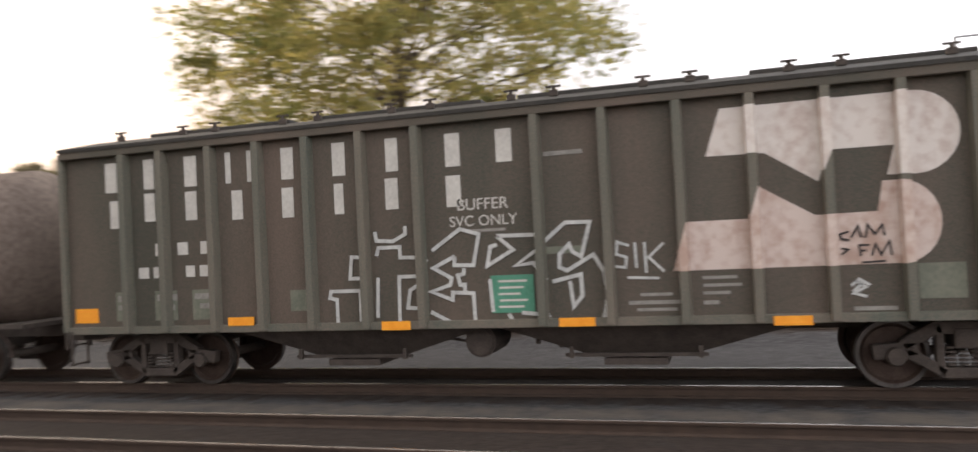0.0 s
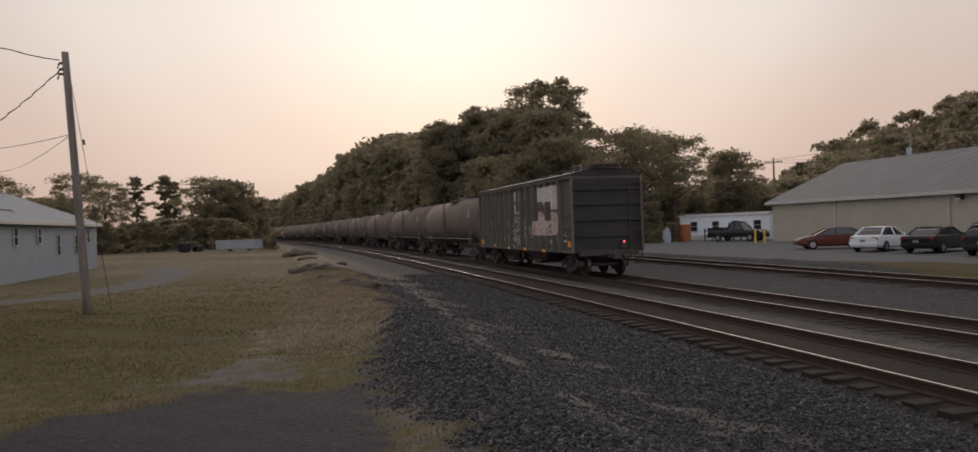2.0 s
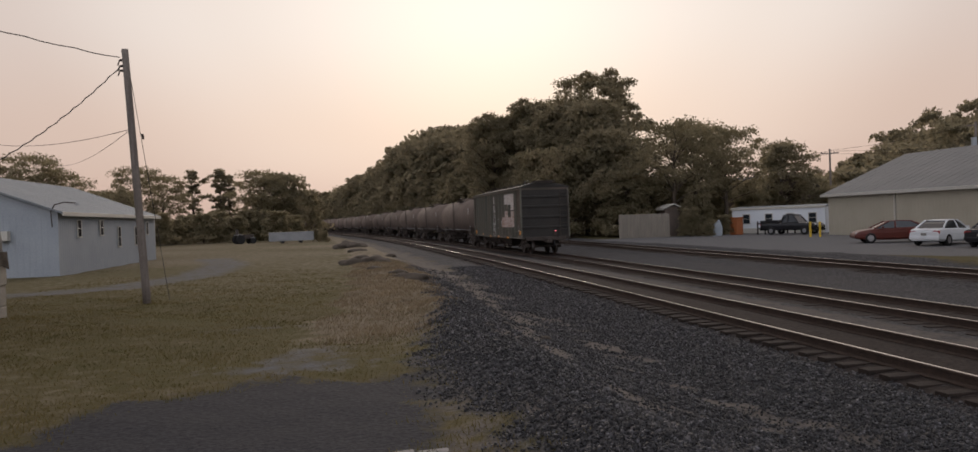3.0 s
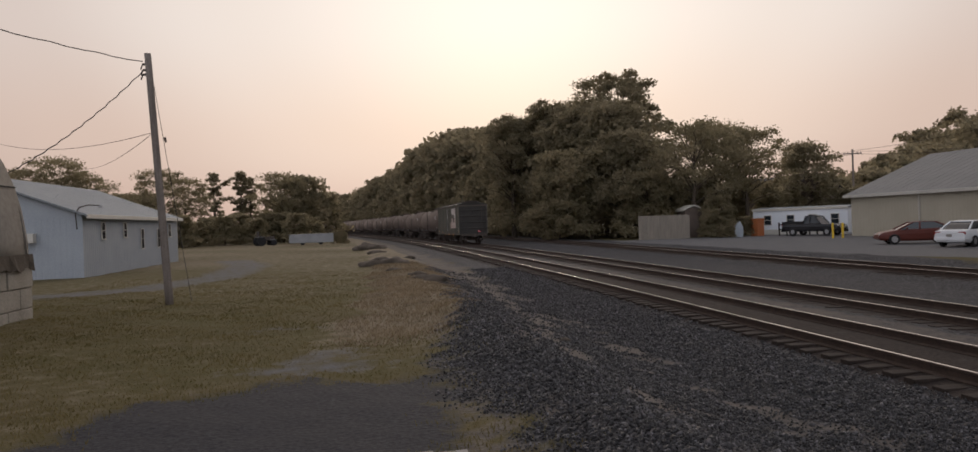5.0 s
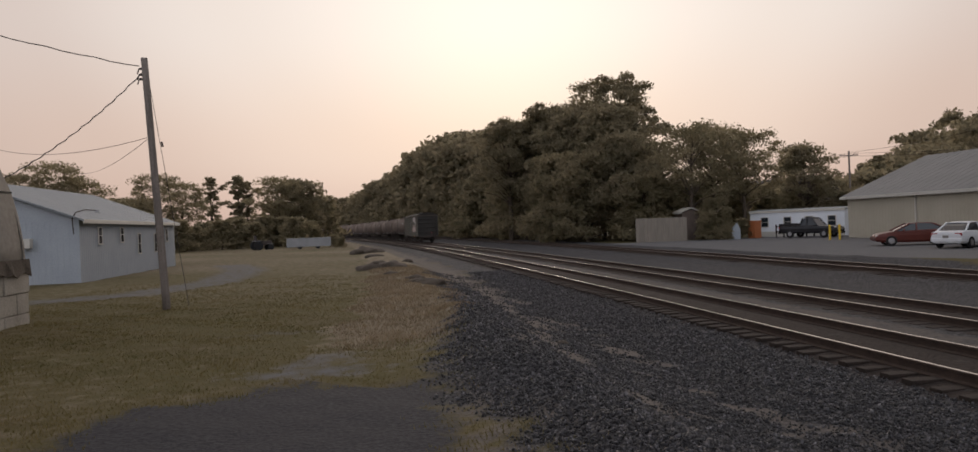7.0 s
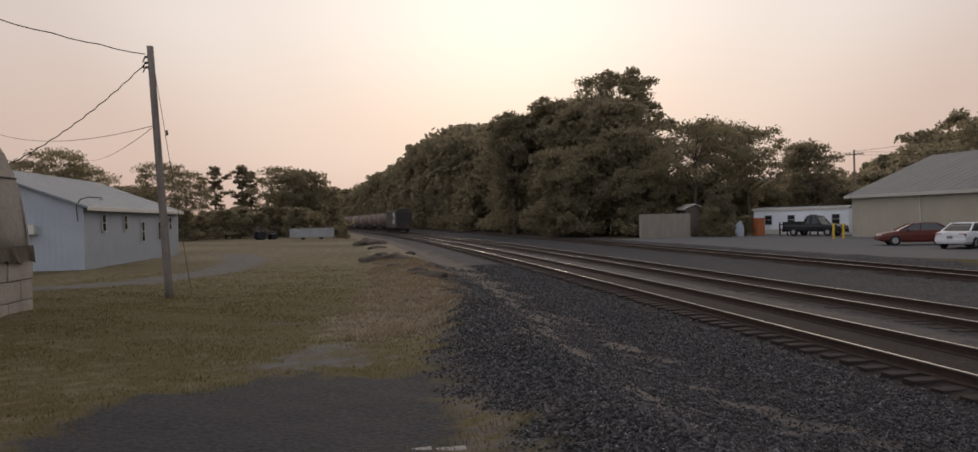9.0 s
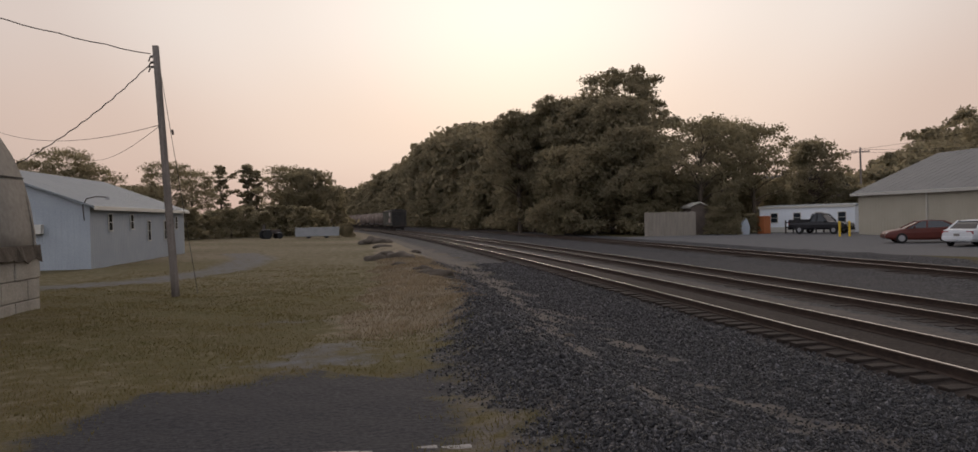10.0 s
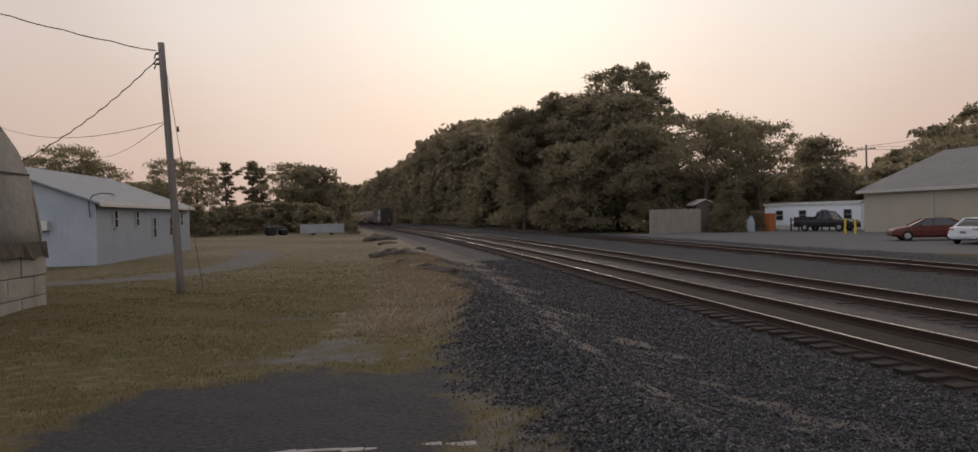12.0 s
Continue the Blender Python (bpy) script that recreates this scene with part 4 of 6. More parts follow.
def tank():
    car = tagged(empty("tank_car"), "grimy black cylindrical tank car of a long train", "tank car", "tank cars of the train")
    R, L, zc, n = 1.52, 8.45, 2.58, 40
    rings = []
    for y, r in [(-L, 0.05), (-L + 0.02, 0.5), (-L + 0.12, 0.95), (-L + 0.3, 1.3), (-L + 0.55, R), (-3.0, R), (-2.98, R + 0.01), (3.0, R + 0.01), (3.02, R), (L - 0.55, R), (L - 0.3, 1.3), (L - 0.12, 0.95), (L - 0.02, 0.5), (L, 0.05)]:
        rings.append([(r * math.cos(2 * math.pi * k / n), y, zc + r * math.sin(2 * math.pi * k / n)) for k in range(n)])
    bm = bmesh.new()
    loft(bm, rings)
    part("tank", bm, M["tank"], car, "grimy black tank shell", smooth=True)
    bm = bmesh.new()
    cyl(bm, (0, 0, zc + R - 0.1), (0, 0, zc + R + 0.12), 0.5, None, 20)
    cyl(bm, (0, 0, zc + R + 0.12), (0, 0, zc + R + 0.2), 0.42, 0.3, 20)
    dome = part("valve_housing", bm, M["tank"], car)
    bm = bmesh.new()
    for a, b in (((-0.9, -1.2), (0.9, -1.2)), ((0.9, -1.2), (0.9, 1.2)), ((0.9, 1.2), (-0.9, 1.2)), ((-0.9, 1.2), (-0.9, -1.2))):
        for z in (zc + R - 0.05, zc + R + 0.15):
            cyl(bm, (*a, z), (*b, z), 0.025, None, 6)
    box(bm, (-0.75, 0, zc + R - 0.12), (0.5, 2.4, 0.04)); box(bm, (0.75, 0, zc + R - 0.12), (0.5, 2.4, 0.04))
    part("platform", bm, M["iron"], car, "top walkway with handrail")
    for sx in (-1, 1):
        bm = bmesh.new()
        cyl(bm, (sx * 1.5, -7.8, 1.42), (sx * 1.5, 7.8, 1.42), 0.022, None, 6)
        part("side_rail", bm, M["silver"], car, "pale pipe handrail")
        bm = bmesh.new()
        for y in (-0.3, 0.3):
            box(bm, (sx * 1.56, y, 2.3), (0.04, 0.04, 3.4))
        for z in np.arange(0.7, 3.9, 0.35):
            box(bm, (sx * 1.56, 0, z), (0.03, 0.6, 0.03))
        part("ladder", bm, M["iron"], car)
    for y in (-6.5, 6.5):
        bm = bmesh.new()
        prism(bm, [(-1.3, y - 0.5, 1.05), (1.3, y - 0.5, 1.05), (1.3, y - 0.5, 1.7), (0.6, y - 0.5, 1.25), (-0.6, y - 0.5, 1.25), (-1.3, y - 0.5, 1.7)], (0, 1.0, 0))
        part("saddle", bm, M["iron"], car)
        boxpart("stub_sill", (0, y + (1.2 if y > 0 else -1.2), 0.95), (0.5, 3.6, 0.3), M["iron"], car)
        boxpart("end_platform", (0, 8.5 if y > 0 else -8.5, 1.1), (2.7, 0.7, 0.08), M["iron"], car)
        truck(car, y)
        bm = bmesh.new()
        box(bm, (0, 9.0 if y > 0 else -9.0, 0.85), (0.25, 0.6, 0.25), bevel=0.03)
        part("coupler", bm, M["iron"], car)
    for y, z, s in ((-7.0, 3.0, 0.5), (-6.6, 1.75, 0.16)):
        boxpart("marking", (-1.495 if z > 2 else -1.30, y, z), (0.03, 0.1 if z > 2 else 0.14, s), M["letter"], car, "pale painted mark", ry=0 if z > 2 else 35)
    return car


HOPPER = hopper()
PITCH = 18.44
TANKS = [tank()]
for k in range(17):
    TANKS.append(copy_thing(TANKS[0], pose(T2, 40 + 20 * k, 0)))


def run(t):
    """How far the middle of the last car has come."""
    return 3.31 + 16.741 * t + 0.137 * t * t - 0.013 * t ** 3


def along(s):
    """The pose of a car whose middle is s metres along the second track."""
    a, b = float(shift(s - 6)), float(shift(s + 6))
    return pose(T2 + (a + b) / 2, s, 0, 0, 0, math.degrees(math.atan2(a - b, 12)))


def motions():
    times = [0.5 * k for k in range(25)]
    walk(HOPPER, [(t, along(run(t))) for t in times])
    for k, car in enumerate(TANKS):
        walk(car, [(t, along(run(t) + 7.63 + 0.9 + (PITCH + k * 2 * PITCH) / 2)) for t in times])


# ---- buildings ----
def gable_house(name, x0, x1, y0, y1, eave, ridge_z, along_y, wall_m, roof_m, base=-0.3, over=0.35, label="", corrugate=0.0):
    """Four walls with thickness, gables, and two roof slabs."""
    th = tagged(empty(name), label, "building")
    t = 0.15
    for n, c, s in (("wall", (x0 + t / 2, (y0 + y1) / 2, (base + eave) / 2), (t, y1 - y0, eave - base)), ("wall", (x1 - t / 2, (y0 + y1) / 2, (base + eave) / 2), (t, y1 - y0, eave - base)),
                    ("wall", ((x0 + x1) / 2, y0 + t / 2, (base + eave) / 2), (x1 - x0 - 2 * t, t, eave - base)), ("wall", ((x0 + x1) / 2, y1 - t / 2, (base + eave) / 2), (x1 - x0 - 2 * t, t, eave - base))):
        boxpart(n, c, s, wall_m, th)
    xm = (x0 + x1) / 2
    for y in (y0, y1 - t):
        bm = bmesh.new()
        prism(bm, [(x0, y, eave), (x1, y, eave), (xm, y, ridge_z - 0.05)], (0, t, 0))
        part("gable", bm, wall_m, th)
    slope = (ridge_z - eave) / (xm - x0)
    for sx in (-1, 1):
        bm = bmesh.new()
        xe = x0 - over if sx < 0 else x1 + over
        ze = eave - over * slope + 0.05
        prism(bm, [(xe, y0 - over, ze), (xm, y0 - over, ridge_z + 0.05), (xm, y0 - over, ridge_z + 0.15), (xe, y0 - over, ze + 0.1)], (0, y1 - y0 + 2 * over, 0))
        rp = part("roof", bm, roof_m, th, "sheet metal roof slope")
        bm = bmesh.new()
        n = int((y1 - y0 + 2 * over) / 0.9)
        for k in range(n + 1):
            y = y0 - over + 0.05 + k * (y1 - y0 + 2 * over - 0.1) / n
            prism(bm, [(xe, y - 0.02, ze + 0.1), (xm, y - 0.02, ridge_z + 0.15), (xm, y - 0.02, ridge_z + 0.162), (xe, y - 0.02, ze + 0.112)], (0, 0.04, 0))
        part("standing_seams", bm, roof_m, rp)
        boxpart("fascia", (xe, (y0 + y1) / 2, ze), (0.06, y1 - y0 + 2 * over, 0.22), M["trim"], th, "pale eave board", bevel=0.01)
    return th


def siding(th, plane, a, b, z0, z1, pitch, material, face, normal):
    """Upright folds of sheet siding on a wall: one mesh."""
    bm = bmesh.new()
    n = int((b - a) / pitch)
    for k in range(n):
        c = a + (k + 0.5) * pitch
        if plane == 'x':
            prism(bm, [(face, c - 0.06, z0), (face + normal * 0.014, c - 0.03, z0), (face + normal * 0.014, c + 0.03, z0), (face, c + 0.06, z0)], (0, 0, z1 - z0))
        else:
            prism(bm, [(c - 0.06, face, z0), (c - 0.03, face + normal * 0.014, z0), (c + 0.03, face + normal * 0.014, z0), (c + 0.06, face, z0)], (0, 0, z1 - z0))
    part("siding_folds", bm, material, th, "upright siding folds")


def window(th, x, y, z0, z1, w, axis, n, name="window"):
    """A framed window on a wall that faces along +-x ('x') or +-y ('y')."""
    def b(nm, du, dz, su, sz, out, mat_, parent):
        c = (x + n * out, y + du, dz) if axis == 'x' else (x + du, y + n * out, dz)
        s = (0.05, su, sz) if axis == 'x' else (su, 0.05, sz)
        return boxpart(nm, c, s, mat_, parent)
    zm = (z0 + z1) / 2
    win = b(name, 0, zm, w, z1 - z0, 0.005, M["glass"], th)
    for du in (-w / 2 - 0.03, w / 2 + 0.03):
        b("frame", du, zm, 0.06, z1 - z0 + 0.12, 0.02, M["trim"], win)
    b("frame", 0, z1 + 0.03, w, 0.06, 0.02, M["trim"], win)
    b("sill", 0, z0 - 0.04, w + 0.16, 0.06, 0.04, M["trim"], win)
    b("glazing_bar", 0, zm, w, 0.04, 0.022, M["trim"], win)
    return win


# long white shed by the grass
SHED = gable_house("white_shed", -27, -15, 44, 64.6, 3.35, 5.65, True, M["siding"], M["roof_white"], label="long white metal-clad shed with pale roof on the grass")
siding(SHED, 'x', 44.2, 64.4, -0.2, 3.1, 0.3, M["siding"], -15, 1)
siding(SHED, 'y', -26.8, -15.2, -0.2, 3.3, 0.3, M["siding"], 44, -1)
for y, z0, z1 in ((47.1, 2.05, 2.95), (51.1, 2.1, 2.95), (54.8, 1.3, 2.55), (58.8, 1.3, 2.55), (62.0, 2.0, 2.9)):
    window(SHED, -15 + 0.03, y, z0, z1, 0.55, 'x', 1)
bm = bmesh.new()
pts = [(-15.25, 43.9, 2.6), (-15.25, 43.75, 3.4), (-15.0, 43.6, 3.75), (-14.5, 43.5, 3.86), (-13.9, 43.45, 3.8)]
for a, b in zip(pts, pts[1:]):
    cyl(bm, a, b, 0.03, None, 8)
arm = part("lamp_arm", bm, M["iron"], SHED, "bent conduit arm")
bm = bmesh.new()
cyl(bm, (-13.9, 43.45, 3.82), (-13.9, 43.45, 3.68), 0.06, 0.14, 12)
part("lamp_shade", bm, M["silver"], arm)
boxpart("air_unit", (-17.6, 43.8, 2.2), (0.6, 0.4, 0.5), M["trim"], SHED, bevel=0.02)

# long cream building beyond the lot
BARN = gable_house("cream_warehouse", 41, 57, 4, 61, 3.45, 6.7, True, M["cream"], M["roof_grey"], label="long cream metal-sided warehouse with grey roof by the lot", over=0.45)
siding(BARN, 'x', 4.2, 60.8, -0.2, 3.3, 0.36, M["cream"], 41, -1)
siding(BARN, 'y', 41.3, 56.7, -0.2, 3.4, 0.36, M["cream"], 61, 1)
for y in (41.6, 52.6, 24.0):
    boxpart("downpipe", (40.92, y, 1.6), (0.1, 0.1, 3.4), M["trim"], BARN)
wl = boxpart("wall_lamp", (40.75, 40.6, 3.0), (0.3, 0.4, 0.3), M["iron"], BARN, "dark wall-pack lamp", bevel=0.03)
boxpart("lens", (40.66, 40.6, 2.88), (0.14, 0.34, 0.10), M["lens_clear"], wl)

# white mobile home, house behind it
HOME = gable_house("mobile_home", 0, 4.2, 0, 9.6, 2.4, 2.55, True, M["home"], M["roof_white"], over=0.08, label="white mobile home with small windows and a flat roof")
HOME.matrix_basis = pose(44.6, 66.9, 0, 0, 0, 34)
for y in (1.2, 3.4, 5.6, 8.0):
    window(HOME, -0.01, y, 0.95, 1.85, 0.7, 'x', -1)
boxpart("skirting", (-0.04, 4.8, 0.2), (0.04, 9.5, 0.5), M["trim"], HOME)
HOUSE = gable_house("far_house", 52, 62, 92, 108, 4.2, 7.0, True, M["brick"], M["roof_dark"], label="dark-roofed house with a chimney behind the mobile home")
bm = bmesh.new()
box(bm, (53.5, 95, 6.6), (0.7, 0.7, 1.6), bevel=0.02)
part("chimney", bm, M["brick"], HOUSE)

# board fence with a shed roof behind it
FENCE = tagged(empty("board_fence"), "weathered plank fence panel at the edge of the lot", "fence")
for k in range(25):
    f = k / 24
    boxpart("plank", (26.2 + 4.6 * f, 72.7 - 1.1 * f, 1.1 + 0.03 * math.sin(k * 2.3)), (0.185, 0.03, 2.35), M["fence"], FENCE, rz=-13.4 + 0.8 * math.sin(k * 5.1))
for f in (0.0, 0.35, 0.7, 1.0):
    boxpart("post", (26.2 + 4.6 * f, 72.82 - 1.1 * f, 1.05), (0.1, 0.1, 2.4), M["fence"], FENCE)
for z in (0.45, 1.85):
    boxpart("rail", (28.5, 72.21, z), (4.7, 0.04, 0.09), M["fence"], FENCE, rz=-13.4)
SHACK = gable_house("garden_shed", 31.7, 33.5, 74.5, 76.5, 2.75, 3.1, True, M["brick"], M["trim"], over=0.2, label="small pale garden shed behind the fence")
bm = bmesh.new()
box(bm, (37.2, 70.2, 0.75), (0.9, 0.9, 1.6), rz=20, bevel=0.05); box(bm, (37.2, 70.2, 1.6), (1.0, 1.0, 0.12), rz=20, bevel=0.03)
tagged(part("waste_bin", bm, M["orange_bin"]), "faded orange lidded waste container", "container")
bm = bmesh.new()
prism(bm, [(34.3, 69.4, -0.1), (35.1, 69.0, -0.1), (35.15, 69.0, 0.8), (34.9, 69.1, 1.5), (34.5, 69.2, 1.1)], (0.3, 0.8, 0))
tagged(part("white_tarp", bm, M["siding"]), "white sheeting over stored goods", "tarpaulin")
GATE = tagged(empty("rail_fence"), "low dark rail fence before the mobile home", "fence")
for k in range(6):
    boxpart("post", (38.0 + 0.7 * k, 67.6 - 0.55 * k * 0.2, 0.6), (0.1, 0.1, 1.25), M["tie"], GATE)
for z in (0.55, 1.0):
    boxpart("rail", (39.75, 67.35, z), (3.6, 0.05, 0.10), M["tie"], GATE, rz=-9)
for x, y in ((36.9, 57.4), (37.5, 57.0)):
    bm = bmesh.new()
    cyl(bm, (x, y, -0.2), (x, y, 1.1), 0.09, None, 14)
    bmesh.ops.create_uvsphere(bm, u_segments=14, v_segments=8, radius=0.09, matrix=Matrix.Translation((x, y, 1.1)))
    tagged(part("bollard", bm, M["yellow"]), "yellow steel bollard at the warehouse corner", "bollard", "yellow bollards")

# fabric-covered hoop store on big concrete blocks
HOOP = tagged(empty("hoop_shelter"), "grey tarpaulin hoop shelter on a wall of large concrete blocks", "shelter")
rng = random.Random(4)
for row in range(3):
    y = 23.2
    k = 0
    while y > 6.0:
        ln = 1.5 if (row % 2 == 0 or k) else 0.75
        bm = bmesh.new()
        box(bm, (-9.62 + rng.uniform(-0.02, 0.02), y - ln / 2, 0.02 + 0.56 * row), (0.72, ln - 0.025, 0.545), bevel=0.03)
        part("concrete_block", bm, M["block"], HOOP)
        y -= ln
        k += 1
    for c in range(4):
        bm = bmesh.new()
        box(bm, (-10.75 - 1.5 * c - (0.4 if row % 2 else 0), 22.84, 0.02 + 0.56 * row), (1.475, 0.72, 0.545), bevel=0.03)
        part("concrete_block", bm, M["block"], HOOP)
hc = (-14.3, 1.45)
arch = [(hc[0] + 5.05 * math.cos(a), hc[1] + 5.9 * math.sin(a)) for a in np.linspace(0, math.pi, 26)]
bm = bmesh.new()
rows_ = [[bm.verts.new((x + 0.03 * math.sin(3 * y + 5 * x), y, z)) for x, z in arch] for y in np.linspace(6.0, 23.1, 12)]
for a, b in zip(rows_, rows_[1:]):
    for i in range(len(arch) - 1):
        bm.faces.new((a[i], a[i + 1], b[i + 1], b[i]))
cv = part("cover", bm, M["fabric"], HOOP, "sagging grey fabric cover", smooth=True)
sol = cv.modifiers.new("thick", 'SOLIDIFY'); sol.thickness = 0.02
for y in (6.3, 10.4, 14.6, 18.8, 22.9):
    bm = bmesh.new()
    for (xa, za), (xb, zb) in zip(arch, arch[1:]):
        cyl(bm, (xa * 0.985 - 0.2, y, za * 0.985), (xb * 0.985 - 0.2, y, zb * 0.985), 0.035, None, 6)
    part("hoop", bm, M["silver"], HOOP, "bent steel tube hoop")
bm = bmesh.new()
prism(bm, [(x, 22.95, z) for x, z in arch], (0, 0.03, 0))
part("end_sheet", bm, M["fabric"], HOOP, "grey end sheet")
for q in (3, 6, 9):
    bm = bmesh.new()
    x_, z_ = arch[q]
    cyl(bm, (x_ + 0.03, 6.0, z_), (x_ + 0.03, 23.1, z_), 0.02, None, 6)
    part("seam_rope", bm, M["wire"], HOOP, "dark rope along a seam")
bm = bmesh.new()
rg_ = random.Random(3)
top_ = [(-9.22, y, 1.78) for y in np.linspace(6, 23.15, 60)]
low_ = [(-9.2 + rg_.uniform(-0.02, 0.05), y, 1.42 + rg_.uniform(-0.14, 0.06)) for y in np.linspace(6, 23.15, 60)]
va, vb = [bm.verts.new(p) for p in top_], [bm.verts.new(p) for p in low_]
for k in range(59):
    bm.faces.new((va[k], va[k + 1], vb[k + 1], vb[k]))
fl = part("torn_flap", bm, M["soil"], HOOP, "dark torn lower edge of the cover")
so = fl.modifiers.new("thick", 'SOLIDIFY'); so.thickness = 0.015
bm = bmesh.new()
box(bm, (-9.5, 14.6, 1.5), (0.28, 17.2, 0.09), bevel=0.02)
part("sill_board", bm, M["tie"], HOOP, "dark timber sill")
for pts in ([(-9.55, 23.16, 1.6), (-10.6, 23.16, 3.0), (-10.1, 23.16, 4.6)], [(-9.6, 23.16, 2.6), (-11.4, 23.16, 1.9)]):
    bm = bmesh.new()
    for a, b in zip(pts, pts[1:]):
        cyl(bm, a, b, 0.03, None, 6)
    part("strap", bm, M["wire"], HOOP)


# ---- poles and wires ----
def pole(name, x, y, top, lean, r, label):
    th = tagged(empty(name, pose(x, y, -0.3, 0, 0, 0)), label, "utility pole")
    bm = bmesh.new()
    n = 8
    rings = []
    for k in range(n + 1):
        f = k / n
        rr = r * (1 - 0.2 * f)
        rings.append([(lean * f * top + rr * math.cos(a), rr * math.sin(a), f * (top + 0.3)) for a in np.linspace(0, 2 * math.pi, 15)[:-1]])
    loft(bm, rings)
    part("shaft", bm, M["pole"], th, "weathered grey timber shaft", smooth=True)
    return th


def wire(a, b, sag, r=0.012, twist=False, label="thin dark overhead cable between poles"):
    bm = bmesh.new()
    a, b = Vector(a), Vector(b)
    pts = [a.lerp(b, f) - Vector((0, 0, sag * 4 * f * (1 - f))) for f in np.linspace(0, 1, 40 if twist else 20)]
    if twist:
        pts = [p + Vector((0.012 * math.sin(k * 2.1), 0, 0.02 * math.cos(k * 2.1))) for k, p in enumerate(pts)]
    side = (b - a).cross(Vector((0, 0, 1))).normalized()
    rise = side.cross(b - a).normalized()
    loft(bm, [[p + r * (math.cos(k * 1.2566) * side + math.sin(k * 1.2566) * rise) for k in range(5)] for p in pts])
    return tagged(part("cable", bm, M["wire"]), label, "cable", "overhead cables")


P1 = pole("utility_pole", -6.16, 25.27, 7.78, -0.05, 0.125, "leaning weathered timber utility pole on the grass")
ptop = Vector((-6.55, 25.27, 7.5))
bm = bmesh.new()
for dz in (0, -0.18, -0.32):
    cyl(bm, (-0.55, 0, 7.75 + dz), (-0.38, 0, 7.75 + dz), 0.035, 0.05, 10)
    cyl(bm, (-0.55, 0, 7.75 + dz), (-0.62, 0.05, 7.6 + dz), 0.02, None, 6)
part("insulator_rack", bm, M["iron"], P1, "cable clamp and service rack")
wire(ptop + Vector((-0.15, 0, 0.02)), (-20, 14.5, 11.25), 0.66, 0.016, True, "twisted service cable from the pole")
wire(ptop + Vector((-0.15, 0, -0.25)), (-10.75, 23.9, 3.75), 0.32, 0.016, True, "twisted service cable down to the shed")
wire(ptop + Vector((0.1, 0, -2.15)), (-20.5, 46, 7.7), 0.55, 0.010, False, "thin telephone cable from the pole")
wire(ptop + Vector((0.1, 0, -2.15)), (-20.5, 60, 7.2), 0.45, 0.009, False, "thin telephone cable from the pole")
wire(ptop + Vector((0.1, 0, -0.3)), (-5.72, 26.2, 0.0), 0.0, 0.009, False, "thin steel guy wire bracing the pole")
bm = bmesh.new()
cyl(bm, (-6.2, 25.54, 5.22), (-6.18, 25.56, 5.06), 0.035, None, 8)
tagged(part("guy_insulator", bm, M["iron"]), "small dark guy wire insulator", "insulator")


def cross_pole(x, y, top, arms, label):
    th = pole("utility_pole", x, y, top, 0.0, 0.15, label)
    for z in arms:
        boxpart("crossarm", (0, 0, z + 0.3), (2.4, 0.12, 0.14), M["pole"], th, rz=-30)
        for k in (-1.05, -0.6, 0.6, 1.05):
            bm = bmesh.new()
            cyl(bm, (k * math.cos(radians(30)), -k * math.sin(radians(30)), z + 0.36), (k * math.cos(radians(30)), -k * math.sin(radians(30)), z + 0.56), 0.05, 0.03, 8)
            part("insulator", bm, M["iron"], th)
    return th


FP = cross_pole(67.0, 99.0, 10.6, (10.0,), "timber utility pole with crossarm behind the houses")
for dz, sag in ((10.3, 0.8), (9.9, 0.8)):
    wire((67, 99, dz), (120, 92, dz + 2.0), sag, 0.02)
    wire((67, 99, dz), (40, 150, dz - 0.5), sag, 0.02)
TP = pole("utility_pole", 71.0, 77.5, 11.6, 0.0, 0.16, "utility pole with a pale transformer behind the warehouse")
bm = bmesh.new()
cyl(bm, (-0.35, -0.1, 9.0), (-0.35, -0.1, 10.1), 0.3, None, 16)
part("transformer", bm, M["siding"], TP, "pale transformer can")
boxpart("crossarm", (0, 0, 11.5), (1.8, 0.12, 0.14), M["pole"], TP, rz=-40)
wire((71, 77.5, 11.3), (67, 99, 10.4), 0.3, 0.02)
wire((71, 77.5, 11.3), (80, 40, 11.6), 0.5, 0.02)


